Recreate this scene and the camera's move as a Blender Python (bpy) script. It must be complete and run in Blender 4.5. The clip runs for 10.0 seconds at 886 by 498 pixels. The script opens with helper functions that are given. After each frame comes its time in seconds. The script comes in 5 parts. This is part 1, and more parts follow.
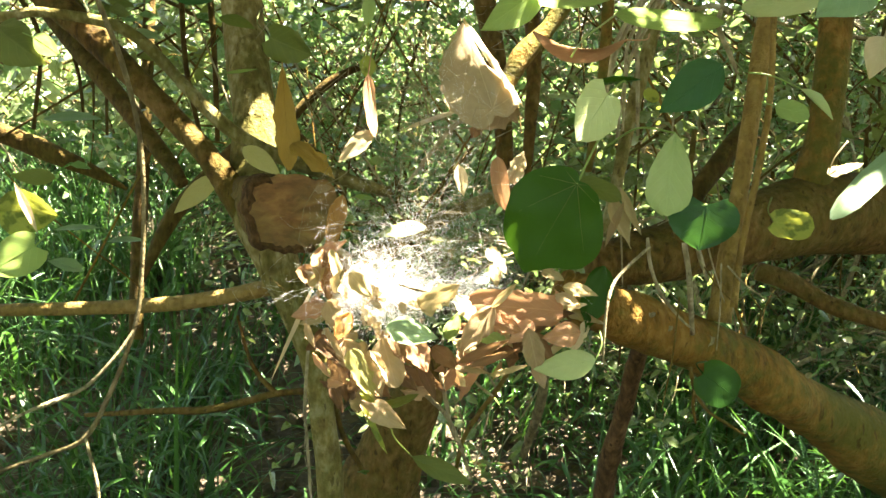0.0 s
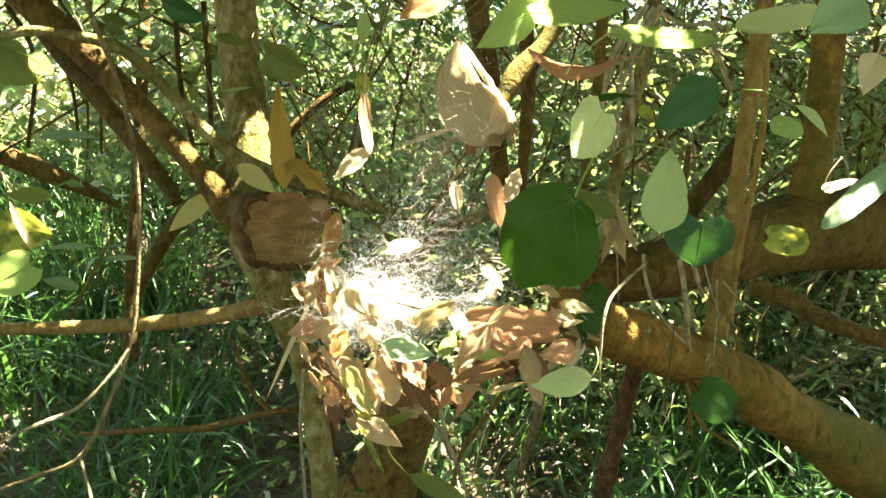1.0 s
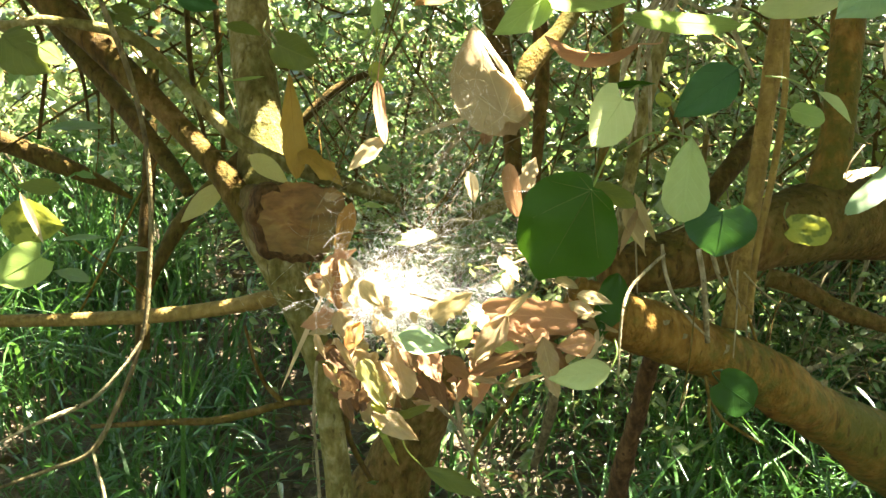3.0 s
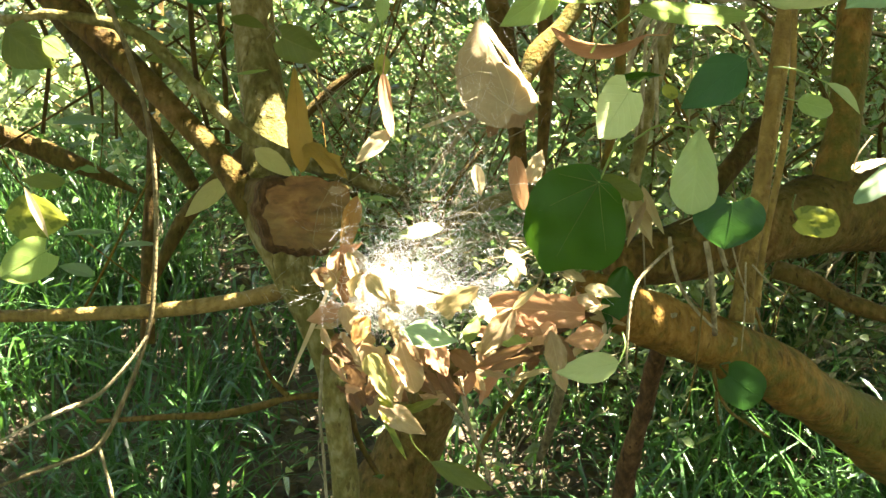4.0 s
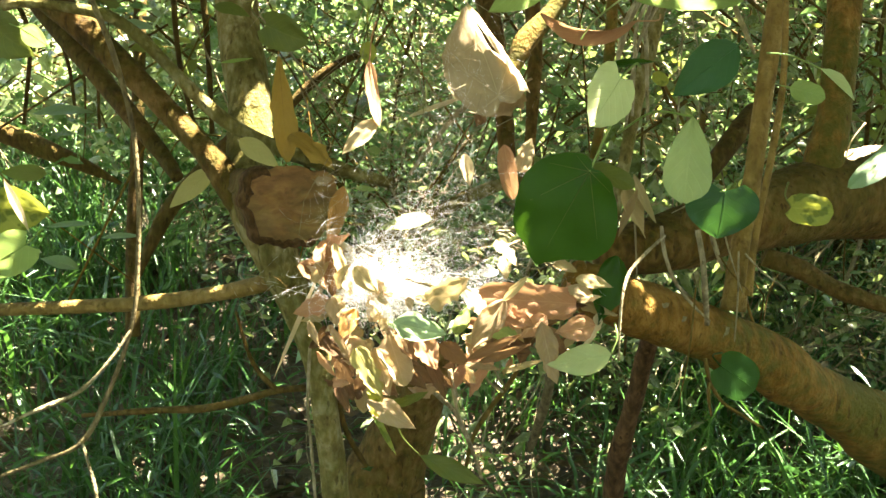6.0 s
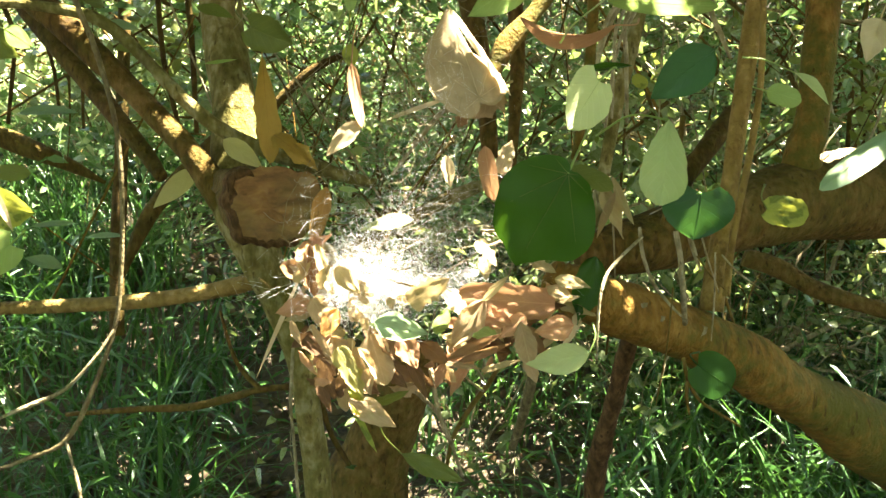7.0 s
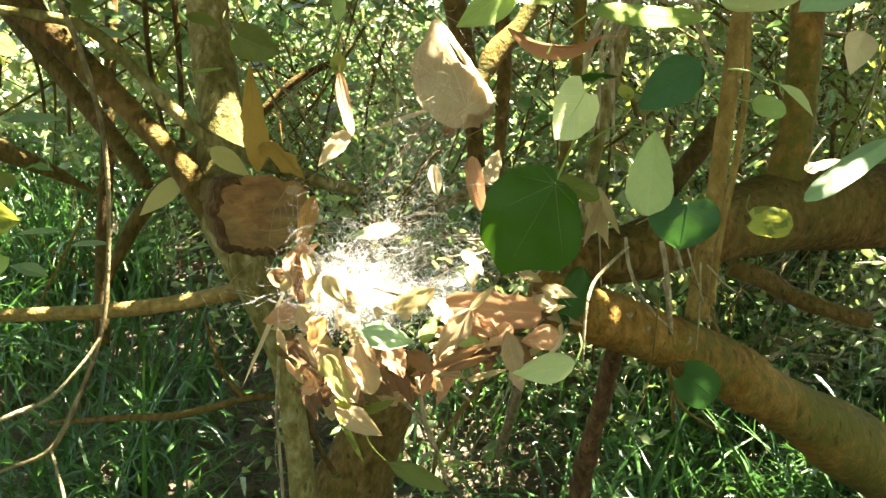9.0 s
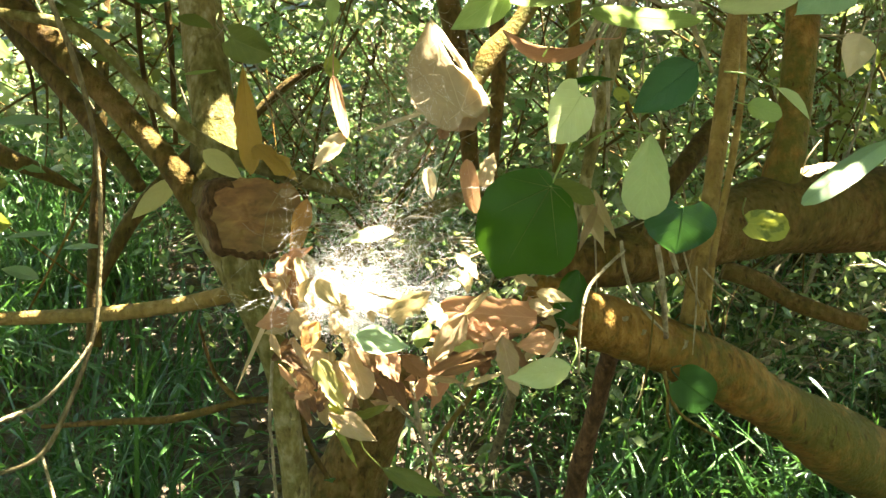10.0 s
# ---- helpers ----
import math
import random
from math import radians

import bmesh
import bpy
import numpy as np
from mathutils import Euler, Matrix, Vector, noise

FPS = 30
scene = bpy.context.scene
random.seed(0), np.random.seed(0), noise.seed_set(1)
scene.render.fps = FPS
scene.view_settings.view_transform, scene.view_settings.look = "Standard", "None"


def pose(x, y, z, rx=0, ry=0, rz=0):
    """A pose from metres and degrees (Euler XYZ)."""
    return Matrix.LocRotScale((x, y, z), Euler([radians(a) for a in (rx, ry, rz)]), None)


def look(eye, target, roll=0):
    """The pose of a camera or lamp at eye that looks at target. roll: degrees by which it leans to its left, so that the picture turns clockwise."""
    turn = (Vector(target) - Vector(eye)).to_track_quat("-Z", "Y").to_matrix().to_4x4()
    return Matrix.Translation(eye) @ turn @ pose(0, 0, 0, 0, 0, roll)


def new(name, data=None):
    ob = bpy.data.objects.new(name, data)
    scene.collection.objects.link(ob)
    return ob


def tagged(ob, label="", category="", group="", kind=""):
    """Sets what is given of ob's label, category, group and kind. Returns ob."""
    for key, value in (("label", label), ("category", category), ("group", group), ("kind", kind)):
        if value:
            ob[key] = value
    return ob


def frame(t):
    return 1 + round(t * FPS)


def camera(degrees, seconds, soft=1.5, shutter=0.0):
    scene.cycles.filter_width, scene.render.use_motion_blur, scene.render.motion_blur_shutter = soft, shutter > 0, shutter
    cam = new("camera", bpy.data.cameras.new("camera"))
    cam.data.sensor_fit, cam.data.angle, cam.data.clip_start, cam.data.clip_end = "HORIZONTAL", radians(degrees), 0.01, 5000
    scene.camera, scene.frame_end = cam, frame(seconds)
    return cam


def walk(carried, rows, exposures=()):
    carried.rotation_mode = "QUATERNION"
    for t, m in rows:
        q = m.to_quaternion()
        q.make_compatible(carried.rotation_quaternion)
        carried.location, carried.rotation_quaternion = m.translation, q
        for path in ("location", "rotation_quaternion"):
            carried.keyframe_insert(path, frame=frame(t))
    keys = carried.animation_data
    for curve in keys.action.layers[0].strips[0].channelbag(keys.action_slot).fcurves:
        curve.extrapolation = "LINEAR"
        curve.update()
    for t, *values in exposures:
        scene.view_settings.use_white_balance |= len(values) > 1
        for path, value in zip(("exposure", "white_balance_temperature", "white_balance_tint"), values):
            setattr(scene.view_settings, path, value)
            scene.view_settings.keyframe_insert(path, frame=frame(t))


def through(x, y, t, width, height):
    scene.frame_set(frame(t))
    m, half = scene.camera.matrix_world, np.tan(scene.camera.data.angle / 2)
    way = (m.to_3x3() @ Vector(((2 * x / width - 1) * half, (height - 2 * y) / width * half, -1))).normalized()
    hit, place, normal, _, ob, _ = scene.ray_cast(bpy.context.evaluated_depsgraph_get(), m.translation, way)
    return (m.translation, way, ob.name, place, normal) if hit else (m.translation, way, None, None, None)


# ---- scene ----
cam = camera(43.0, 10.0, soft=1.5)
PATH = [
    (0.0, 0.0000, 0.0000, 1.3000, 82.000, -0.000, 0.000),
    (0.5, -0.0009, -0.0007, 1.3006, 82.462, 0.187, -0.294),
    (1.0, -0.0017, 0.0002, 1.2997, 82.887, 0.172, -0.329),
    (1.5, -0.0032, 0.0030, 1.3004, 83.128, 0.316, -0.441),
    (2.0, -0.0034, 0.0067, 1.2991, 83.419, 0.335, -0.666),
    (2.5, -0.0056, 0.0132, 1.2989, 83.374, 0.336, -0.659),
    (3.0, -0.0063, 0.0165, 1.2982, 82.388, 0.375, 0.196),
    (4.5, -0.0109, 0.0262, 1.2974, 81.988, 0.705, 0.259),
    (5.0, -0.0119, 0.0348, 1.2962, 81.847, 0.810, 0.100),
    (5.5, -0.0124, 0.0421, 1.2958, 81.620, 0.866, -0.037),
    (7.0, -0.0062, 0.0267, 1.3004, 81.402, 0.681, -1.059),
    (7.5, -0.0072, 0.0245, 1.3005, 81.557, 0.520, -1.152),
    (8.0, -0.0073, 0.0234, 1.3007, 81.692, 0.512, -1.381),
    (8.5, -0.0072, 0.0225, 1.3006, 81.781, 0.481, -1.557),
    (9.0, -0.0076, 0.0241, 1.3011, 81.848, 0.380, -1.761),
    (9.5, -0.0078, 0.0275, 1.3020, 81.904, 0.350, -1.917),
    (10.0, -0.0084, 0.0317, 1.3018, 81.940, 0.331, -2.090),
]
walk(cam, [(t, pose(x, y, z, rx, ry, rz)) for t, x, y, z, rx, ry, rz in PATH], exposures=[(0.0, 4.4, 7200, 10), (10.0, 4.4, 7200, 10)])

# ---- light ----
SUN_UP, SUN_TURN = 66.0, 72.0     # elevation, and bearing clockwise from the view's direction
TO_SUN = Vector((math.cos(radians(SUN_UP)) * math.sin(radians(SUN_TURN)),
                 math.cos(radians(SUN_UP)) * math.cos(radians(SUN_TURN)), math.sin(radians(SUN_UP))))
world = bpy.data.worlds.new("sky")
scene.world = world
world.use_nodes = True
sky = world.node_tree.nodes.new("ShaderNodeTexSky")
sky.sky_type, sky.sun_disc = "NISHITA", False
sky.sun_elevation, sky.sun_rotation = radians(SUN_UP), radians(SUN_TURN)
world.node_tree.links.new(sky.outputs[0], world.node_tree.nodes["Background"].inputs[0])
world.node_tree.nodes["Background"].inputs[1].default_value = 0.05
sun_data = bpy.data.lights.new("sun", "SUN")
sun_data.energy, sun_data.angle, sun_data.color = 5.0, radians(0.4), (1.0, 0.95, 0.86)
sun_lamp = new("sun", sun_data)
sun_lamp.matrix_basis = look(TO_SUN * 30, (0, 0, 0))


# ---- materials ----
class Nodes:
    """A short hand for building a node material."""

    def __init__(self, name):
        self.mat = bpy.data.materials.new(name)
        self.mat.use_nodes = True
        self.tree = self.mat.node_tree
        self.tree.nodes.clear()
        self.out = self.add("ShaderNodeOutputMaterial")

    def add(self, kind, **inputs):
        n = self.tree.nodes.new(kind)
        for key, value in inputs.items():
            self.put(n.inputs[key.replace("_", " ")], value)
        return n

    def put(self, socket, value):
        if isinstance(value, bpy.types.NodeSocket):
            self.tree.links.new(value, socket)
        else:
            socket.default_value = value

    def noise(self, scale, detail=4.0, stretch=(1, 1, 1), where="Object", rough=0.55):
        co = self.add("ShaderNodeTexCoord")
        mp = self.add("ShaderNodeMapping", Vector=co.outputs[where], Scale=stretch)
        n = self.add("ShaderNodeTexNoise", Vector=mp.outputs[0], Scale=scale, Detail=detail, Roughness=rough)
        return n.outputs["Fac"]

    def ramp(self, fac, stops):
        r = self.add("ShaderNodeValToRGB", Fac=fac)
        el = r.color_ramp.elements
        while len(el) < len(stops):
            el.new(0.5)
        for e, (pos, col) in zip(el, stops):
            e.position, e.color = pos, (*col, 1)
        return r.outputs["Color"]

    def mix(self, fac, a, b, how="MIX"):
        n = self.add("ShaderNodeMix")
        n.data_type, n.blend_type = "RGBA", how
        self.put(n.inputs[0], fac)
        for socket, value in ((n.inputs[6], a), (n.inputs[7], b)):
            self.put(socket, (*value, 1) if isinstance(value, tuple) and len(value) == 3 else value)
        return n.outputs[2]

    def math(self, how, a, b=0.5):
        n = self.add("ShaderNodeMath")
        n.operation = how
        self.put(n.inputs[0], a)
        self.put(n.inputs[1], b)
        return n.outputs[0]

    def remap(self, v, a, b, c=0.0, d=1.0):
        n = self.add("ShaderNodeMapRange", Value=v)
        for i, x in enumerate((a, b, c, d)):
            n.inputs[i + 1].default_value = x
        return n.outputs[0]

    def bump(self, height, strength, distance):
        n = self.add("ShaderNodeBump", Height=height, Strength=strength, Distance=distance)
        return n.outputs[0]

    def done(self, shader):
        self.tree.links.new(shader, self.out.inputs[0])
        return self.mat


def bark(name, dark, mid, light, moss=0.0, rough=0.9, grain=1.0):
    n = Nodes(name)
    big = n.noise(5 * grain, 6, rough=0.65)
    fine = n.noise(90 * grain, 6, (1, 1, 0.5))
    col = n.ramp(n.mix(0.55, big, fine), [(0.34, dark), (0.5, mid), (0.66, light)])
    spots = n.remap(n.noise(46 * grain, 3), 0.62, 0.68)
    col = n.mix(n.math("MULTIPLY", spots, 0.25), col, tuple(min(1, c * 1.5) for c in light))
    if moss:
        green = n.math("MULTIPLY", n.remap(n.mix(0.4, n.noise(6, 5), n.noise(60, 4)), 0.44, 0.58), moss)
        col = n.mix(green, col, (0.066, 0.078, 0.012))
    pits = n.remap(n.noise(120 * grain, 2, (1, 1, 0.35)), 0.3, 0.36, 0.7, 0.0)
    col = n.mix(pits, col, dark)
    crack = n.remap(n.noise(26 * grain, 5, (1, 1, 0.6)), 0.28, 0.42)
    height = n.mix(0.5, n.mix(0.4, fine, crack), n.noise(200, 5))
    p = n.add("ShaderNodeBsdfPrincipled", Base_Color=n.mix(n.remap(crack, 0, 1, 0.5, 0.0), col, dark), Roughness=rough, Specular_IOR_Level=0.15,
              Normal=n.bump(height, 0.9, 0.009))
    return n.done(p.outputs[0])


def foliage(name, dark, light, back=None, through=0.4, rough=0.45, veins=0.3, spots=None, gloss=0.32, grain=1.0):
    """A leaf: blotches, side veins along its own length and width, gloss, and light that comes through it."""
    n = Nodes(name)
    info = n.add("ShaderNodeObjectInfo")
    geo = n.add("ShaderNodeNewGeometry")
    rnd = n.math("FRACT", n.math("ADD", info.outputs["Random"], geo.outputs["Random Per Island"]), 0)
    blotch = n.mix(0.35, n.noise(30 * grain, 4), n.noise(170 * grain, 5))
    fac = n.math("ADD", n.math("MULTIPLY", blotch, 0.7), n.math("MULTIPLY", rnd, 0.45))
    col = n.mix(n.remap(fac, 0.25, 0.78), dark, light)
    if spots:
        col = n.mix(n.remap(n.noise(55 * grain, 2), 0.49, 0.55), col, spots)
    uv = n.add("ShaderNodeUVMap")
    sep = n.add("ShaderNodeSeparateXYZ", Vector=uv.outputs[0])
    side = n.math("ABSOLUTE", n.math("SUBTRACT", sep.outputs[0], 0.5), 0)
    run = n.math("FRACT", n.math("MULTIPLY", n.math("SUBTRACT", sep.outputs[1], n.math("MULTIPLY", side, 0.75)), 6.0), 0)
    vein = n.remap(n.math("ABSOLUTE", n.math("SUBTRACT", run, 0.5), 0), 0.0, 0.09, 1.0, 0.0)
    rib = n.remap(side, 0.0, 0.03, 1.0, 0.0)
    vein = n.math("MAXIMUM", n.math("MULTIPLY", vein, 0.6), rib)
    col = n.mix(n.math("MULTIPLY", vein, veins), col, tuple(min(1, c * 1.9 + 0.03) for c in light))
    fine = n.noise(240 * grain, 3)
    height = n.math("SUBTRACT", n.math("MULTIPLY", fine, 0.5), n.math("MULTIPLY", vein, 0.7))
    p = n.add("ShaderNodeBsdfPrincipled", Base_Color=col, Roughness=n.remap(blotch, 0.3, 0.7, rough - 0.07, rough + 0.1), Specular_IOR_Level=gloss,
              Normal=n.bump(height, 0.4, 0.0012))
    glow = n.mix(0.55, col, back or light)
    t = n.add("ShaderNodeBsdfTranslucent", Color=glow)
    m = n.add("ShaderNodeMixShader", Fac=through)
    n.tree.links.new(p.outputs[0], m.inputs[1])
    n.tree.links.new(t.outputs[0], m.inputs[2])
    return n.done(m.outputs[0])


BARK_OLIVE = bark("olive bark", (0.06, 0.042, 0.010), (0.185, 0.148, 0.045), (0.35, 0.31, 0.17), 0.5)
BARK_BROWN = bark("brown bark", (0.03, 0.017, 0.004), (0.115, 0.064, 0.014), (0.2, 0.125, 0.042), 0.4)
BARK_WARM = bark("warm smooth bark", (0.055, 0.028, 0.005), (0.19, 0.1, 0.018), (0.28, 0.165, 0.042), 0.8, 0.85)
BARK_GREY = bark("grey twig bark", (0.09, 0.07, 0.035), (0.23, 0.19, 0.105), (0.42, 0.36, 0.23), 0.0, 0.85, 1.6)
BARK_VINE = bark("vine bark", (0.05, 0.036, 0.016), (0.14, 0.11, 0.05), (0.26, 0.21, 0.11), 0.0, 0.85, 1.6)
BARK_SMOOTH = bark("smooth tan bark", (0.12, 0.072, 0.018), (0.24, 0.155, 0.042), (0.32, 0.22, 0.075), 0.15, 0.75)
BARK_RED = bark("dark red inner bark", (0.018, 0.010, 0.004), (0.075, 0.04, 0.015), (0.15, 0.085, 0.034), 0.0, 0.9, 1.3)
BARK_DARK = bark("dark bark", (0.028, 0.016, 0.004), (0.08, 0.047, 0.011), (0.15, 0.095, 0.026), 0.35)


def torn_wood():
    n = Nodes("torn wood")
    grain = n.mix(0.5, n.noise(22, 6, (0.35, 1, 1.3)), n.noise(90, 5, (0.25, 1, 1.0)))
    col = n.ramp(grain, [(0.32, (0.07, 0.03, 0.008)), (0.46, (0.19, 0.095, 0.026)), (0.62, (0.29, 0.165, 0.05))])
    col = n.mix(n.remap(n.noise(7, 3), 0.52, 0.66, 0.0, 0.6), col, (0.12, 0.11, 0.03))
    p = n.add("ShaderNodeBsdfPrincipled", Base_Color=col, Roughness=0.85, Normal=n.bump(grain, 0.9, 0.006))
    return n.done(p.outputs[0])


WOOD = torn_wood()
LEAF_DEEP = foliage("deep green leaf", (0.009, 0.036, 0.005), (0.02, 0.066, 0.009), (0.16, 0.4, 0.02), 0.3, 0.4, 0.05, gloss=0.13)
LEAF_BLUE = foliage("blue green leaf", (0.011, 0.05, 0.012), (0.025, 0.09, 0.021), (0.10, 0.26, 0.04), 0.15, 0.42, 0.08, gloss=0.25)
LEAF_PALE = foliage("pale leaf underside", (0.29, 0.36, 0.14), (0.45, 0.51, 0.24), (0.46, 0.56, 0.18), 0.35, 0.6, 0.1)
LEAF_FRESH = foliage("fresh green leaf", (0.17, 0.27, 0.06), (0.30, 0.40, 0.13), (0.38, 0.52, 0.14), 0.45, 0.45, 0.15)
LEAF_YELLOW = foliage("yellowing leaf", (0.17, 0.21, 0.03), (0.33, 0.35, 0.06), (0.42, 0.42, 0.05), 0.45, 0.5, 0.15, (0.06, 0.10, 0.015))
LEAF_OLIVE = foliage("olive leaf", (0.06, 0.085, 0.014), (0.14, 0.165, 0.038), (0.26, 0.3, 0.045), 0.4, 0.5, 0.2)
LEAF_STRAW = foliage("straw yellow leaf", (0.28, 0.24, 0.07), (0.44, 0.40, 0.15), (0.5, 0.44, 0.12), 0.4, 0.6, 0.15)
LEAF_SAGE = foliage("sage green leaf", (0.16, 0.26, 0.12), (0.26, 0.36, 0.20), (0.3, 0.45, 0.16), 0.3, 0.4, 0.1)
DRY_TAN = foliage("dry tan leaf", (0.2, 0.13, 0.065), (0.42, 0.3, 0.165), (0.52, 0.34, 0.14), 0.3, 0.75, 0.2)
DRY_HUSK = foliage("bleached husk leaf", (0.26, 0.195, 0.105), (0.46, 0.36, 0.21), (0.4, 0.3, 0.16), 0.1, 0.75, 0.08)
DRY_PINK = foliage("dry pinkish leaf", (0.30, 0.145, 0.07), (0.48, 0.265, 0.14), (0.55, 0.3, 0.14), 0.25, 0.75, 0.15)
DRY_ORANGE = foliage("dry orange leaf", (0.25, 0.12, 0.035), (0.46, 0.24, 0.075), (0.58, 0.3, 0.07), 0.35, 0.7, 0.2)
DRY_OCHRE = foliage("dry ochre leaf", (0.27, 0.20, 0.09), (0.46, 0.36, 0.18), (0.55, 0.42, 0.18), 0.3, 0.7, 0.2)
DRY_AMBER = foliage("dry amber leaf", (0.2, 0.115, 0.02), (0.40, 0.25, 0.055), (0.55, 0.34, 0.05), 0.45, 0.65, 0.15)
DRY_BROWN = foliage("dry brown leaf", (0.08, 0.04, 0.018), (0.21, 0.115, 0.052), (0.35, 0.2, 0.08), 0.25, 0.8, 0.2)
# cream dry leaf; also used as painted light on leaf margins
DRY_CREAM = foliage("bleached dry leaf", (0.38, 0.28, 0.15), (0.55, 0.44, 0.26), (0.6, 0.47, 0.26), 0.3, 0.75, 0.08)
SHRUB_LEAF = foliage("shrub leaf", (0.036, 0.064, 0.015), (0.18, 0.225, 0.09), (0.27, 0.35, 0.08), 0.4, 0.27, 0.1, gloss=0.75)
SHRUB_COOL = foliage("cool shrub leaf", (0.022, 0.06, 0.016), (0.14, 0.22, 0.085), (0.2, 0.36, 0.09), 0.4, 0.27, 0.1, gloss=0.75)
# paler copy of the shrub leaf, with sunlight put into its colour
SHRUB_LIT = foliage("shrub leaf painted sunlit", (0.08, 0.12, 0.045), (0.32, 0.38, 0.2), (0.4, 0.5, 0.18), 0.45, 0.25, 0.1, gloss=0.9)
CANOPY_LEAF = foliage("canopy leaf", (0.04, 0.09, 0.015), (0.09, 0.16, 0.03), (0.2, 0.35, 0.04), 0.3, 0.4, 0.2)
GRASS = foliage("grass blade", (0.012, 0.05, 0.009), (0.046, 0.12, 0.024), (0.1, 0.24, 0.03), 0.3, 0.3, 0.1, gloss=0.45)
LITTER = foliage("leaf litter", (0.025, 0.017, 0.008), (0.13, 0.095, 0.05), (0.3, 0.2, 0.1), 0.15, 0.85, 0.15)


def silk_material():
    n = Nodes("spider silk")
    p = n.add("ShaderNodeBsdfPrincipled", Base_Color=(0.78, 0.78, 0.76, 1), Roughness=0.35)
    t = n.add("ShaderNodeBsdfTranslucent", Color=(0.78, 0.78, 0.76, 1))
    m = n.add("ShaderNodeMixShader", Fac=0.45)
    n.tree.links.new(p.outputs[0], m.inputs[1])
    n.tree.links.new(t.outputs[0], m.inputs[2])
    return n.done(m.outputs[0])


def soil_material():
    n = Nodes("forest soil")
    col = n.ramp(n.mix(0.5, n.noise(2.5, 4), n.noise(45, 5)), [(0.3, (0.025, 0.018, 0.01)), (0.5, (0.07, 0.05, 0.028)), (0.7, (0.15, 0.11, 0.065))])
    p = n.add("ShaderNodeBsdfPrincipled", Base_Color=col, Roughness=0.95, Normal=n.bump(n.noise(60, 6), 0.8, 0.02))
    return n.done(p.outputs[0])


SILK, SOIL = silk_material(), soil_material()


# ---- building helpers ----
def mesh_of(name, verts, faces, uvs=None, smooth=True):
    me = bpy.data.meshes.new(name)
    me.from_pydata([tuple(v) for v in verts], [], faces)
    if smooth:
        me.polygons.foreach_set("use_smooth", [True] * len(me.polygons))
    if uvs is not None:
        layer = me.uv_layers.new(name="UVMap")
        idx = np.empty(len(me.loops), dtype=np.int32)
        me.loops.foreach_get("vertex_index", idx)
        layer.data.foreach_set("uv", np.asarray(uvs, dtype=np.float32)[idx].ravel())
    me.update()
    return me


def part(name, me, material, parent=None, label=""):
    ob = new(name, me)
    if not me.materials:
        me.materials.append(material)
    if parent:
        ob.parent = parent
    return tagged(ob, label)


def thing(name, label, category, at=(0, 0, 0), group="", kind=""):
    ob = new(name)
    ob.empty_display_size = 0.05
    ob.matrix_basis = Matrix.Translation(at)
    return tagged(ob, label, category, group, kind)


def flow(points, steps):
    """A smooth line through points of any dimension."""
    p = np.array(points, dtype=float)
    p = np.vstack([2 * p[0] - p[1], p, 2 * p[-1] - p[-2]])
    out = []
    for i in range(1, len(p) - 2):
        for s in np.arange(steps) / steps:
            a, b, c, d = p[i - 1:i + 3]
            out.append(0.5 * (2 * b + (c - a) * s + (2 * a - 5 * b + 4 * c - d) * s * s + (3 * b - a - 3 * c + d) * s ** 3))
    out.append(p[-2])
    return np.array(out)


def tube(points, sides=10, steps=6, lump=0.0, seed=0, at=(0, 0, 0), size=1.0):
    """Vertices and faces of a tapering limb through points (x, y, z, radius), with swellings."""
    line = flow(points, steps) if steps > 1 else np.array(points, dtype=float)
    pos, rad = line[:, :3] - np.array(at), np.maximum(line[:, 3], 0.0001)
    tan = np.gradient(pos, axis=0)
    tan /= np.linalg.norm(tan, axis=1)[:, None] + 1e-9
    ref = np.array((0.31, -0.9, 0.2)) if abs(tan[0] @ np.array((0.31, -0.9, 0.2))) < 0.9 else np.array((1.0, 0, 0))
    verts = []
    for c, t, r in zip(pos, tan, rad):
        u = ref - t * (ref @ t)
        u /= np.linalg.norm(u)
        w = np.cross(t, u)
        ref = u
        for k in range(sides):
            a = 2 * math.pi * k / sides
            d = u * math.cos(a) + w * math.sin(a)
            rr = r
            if lump:
                q = Vector(c * 1.0 + d * r) / (r * 4.0 * size) + Vector((seed, seed * 2.3, 0))
                rr = r * (1 + lump * noise.noise(q) + 0.45 * lump * noise.noise(q * 3.1))
            verts.append(c + d * rr)
    n = len(pos)
    faces = [(i * sides + k, i * sides + (k + 1) % sides, (i + 1) * sides + (k + 1) % sides, (i + 1) * sides + k)
             for i in range(n - 1) for k in range(sides)]
    faces += [tuple(range(sides))[::-1], tuple(range((n - 1) * sides, n * sides))]
    return verts, faces


def limb(name, points, material, parent, sides=14, steps=8, lump=0.16, seed=0, label=""):
    at = parent.matrix_basis.translation if parent else (0, 0, 0)
    v, f = tube(points, sides, steps, lump, seed, at)
    return part(name, mesh_of(name, v, f), material, parent, label)


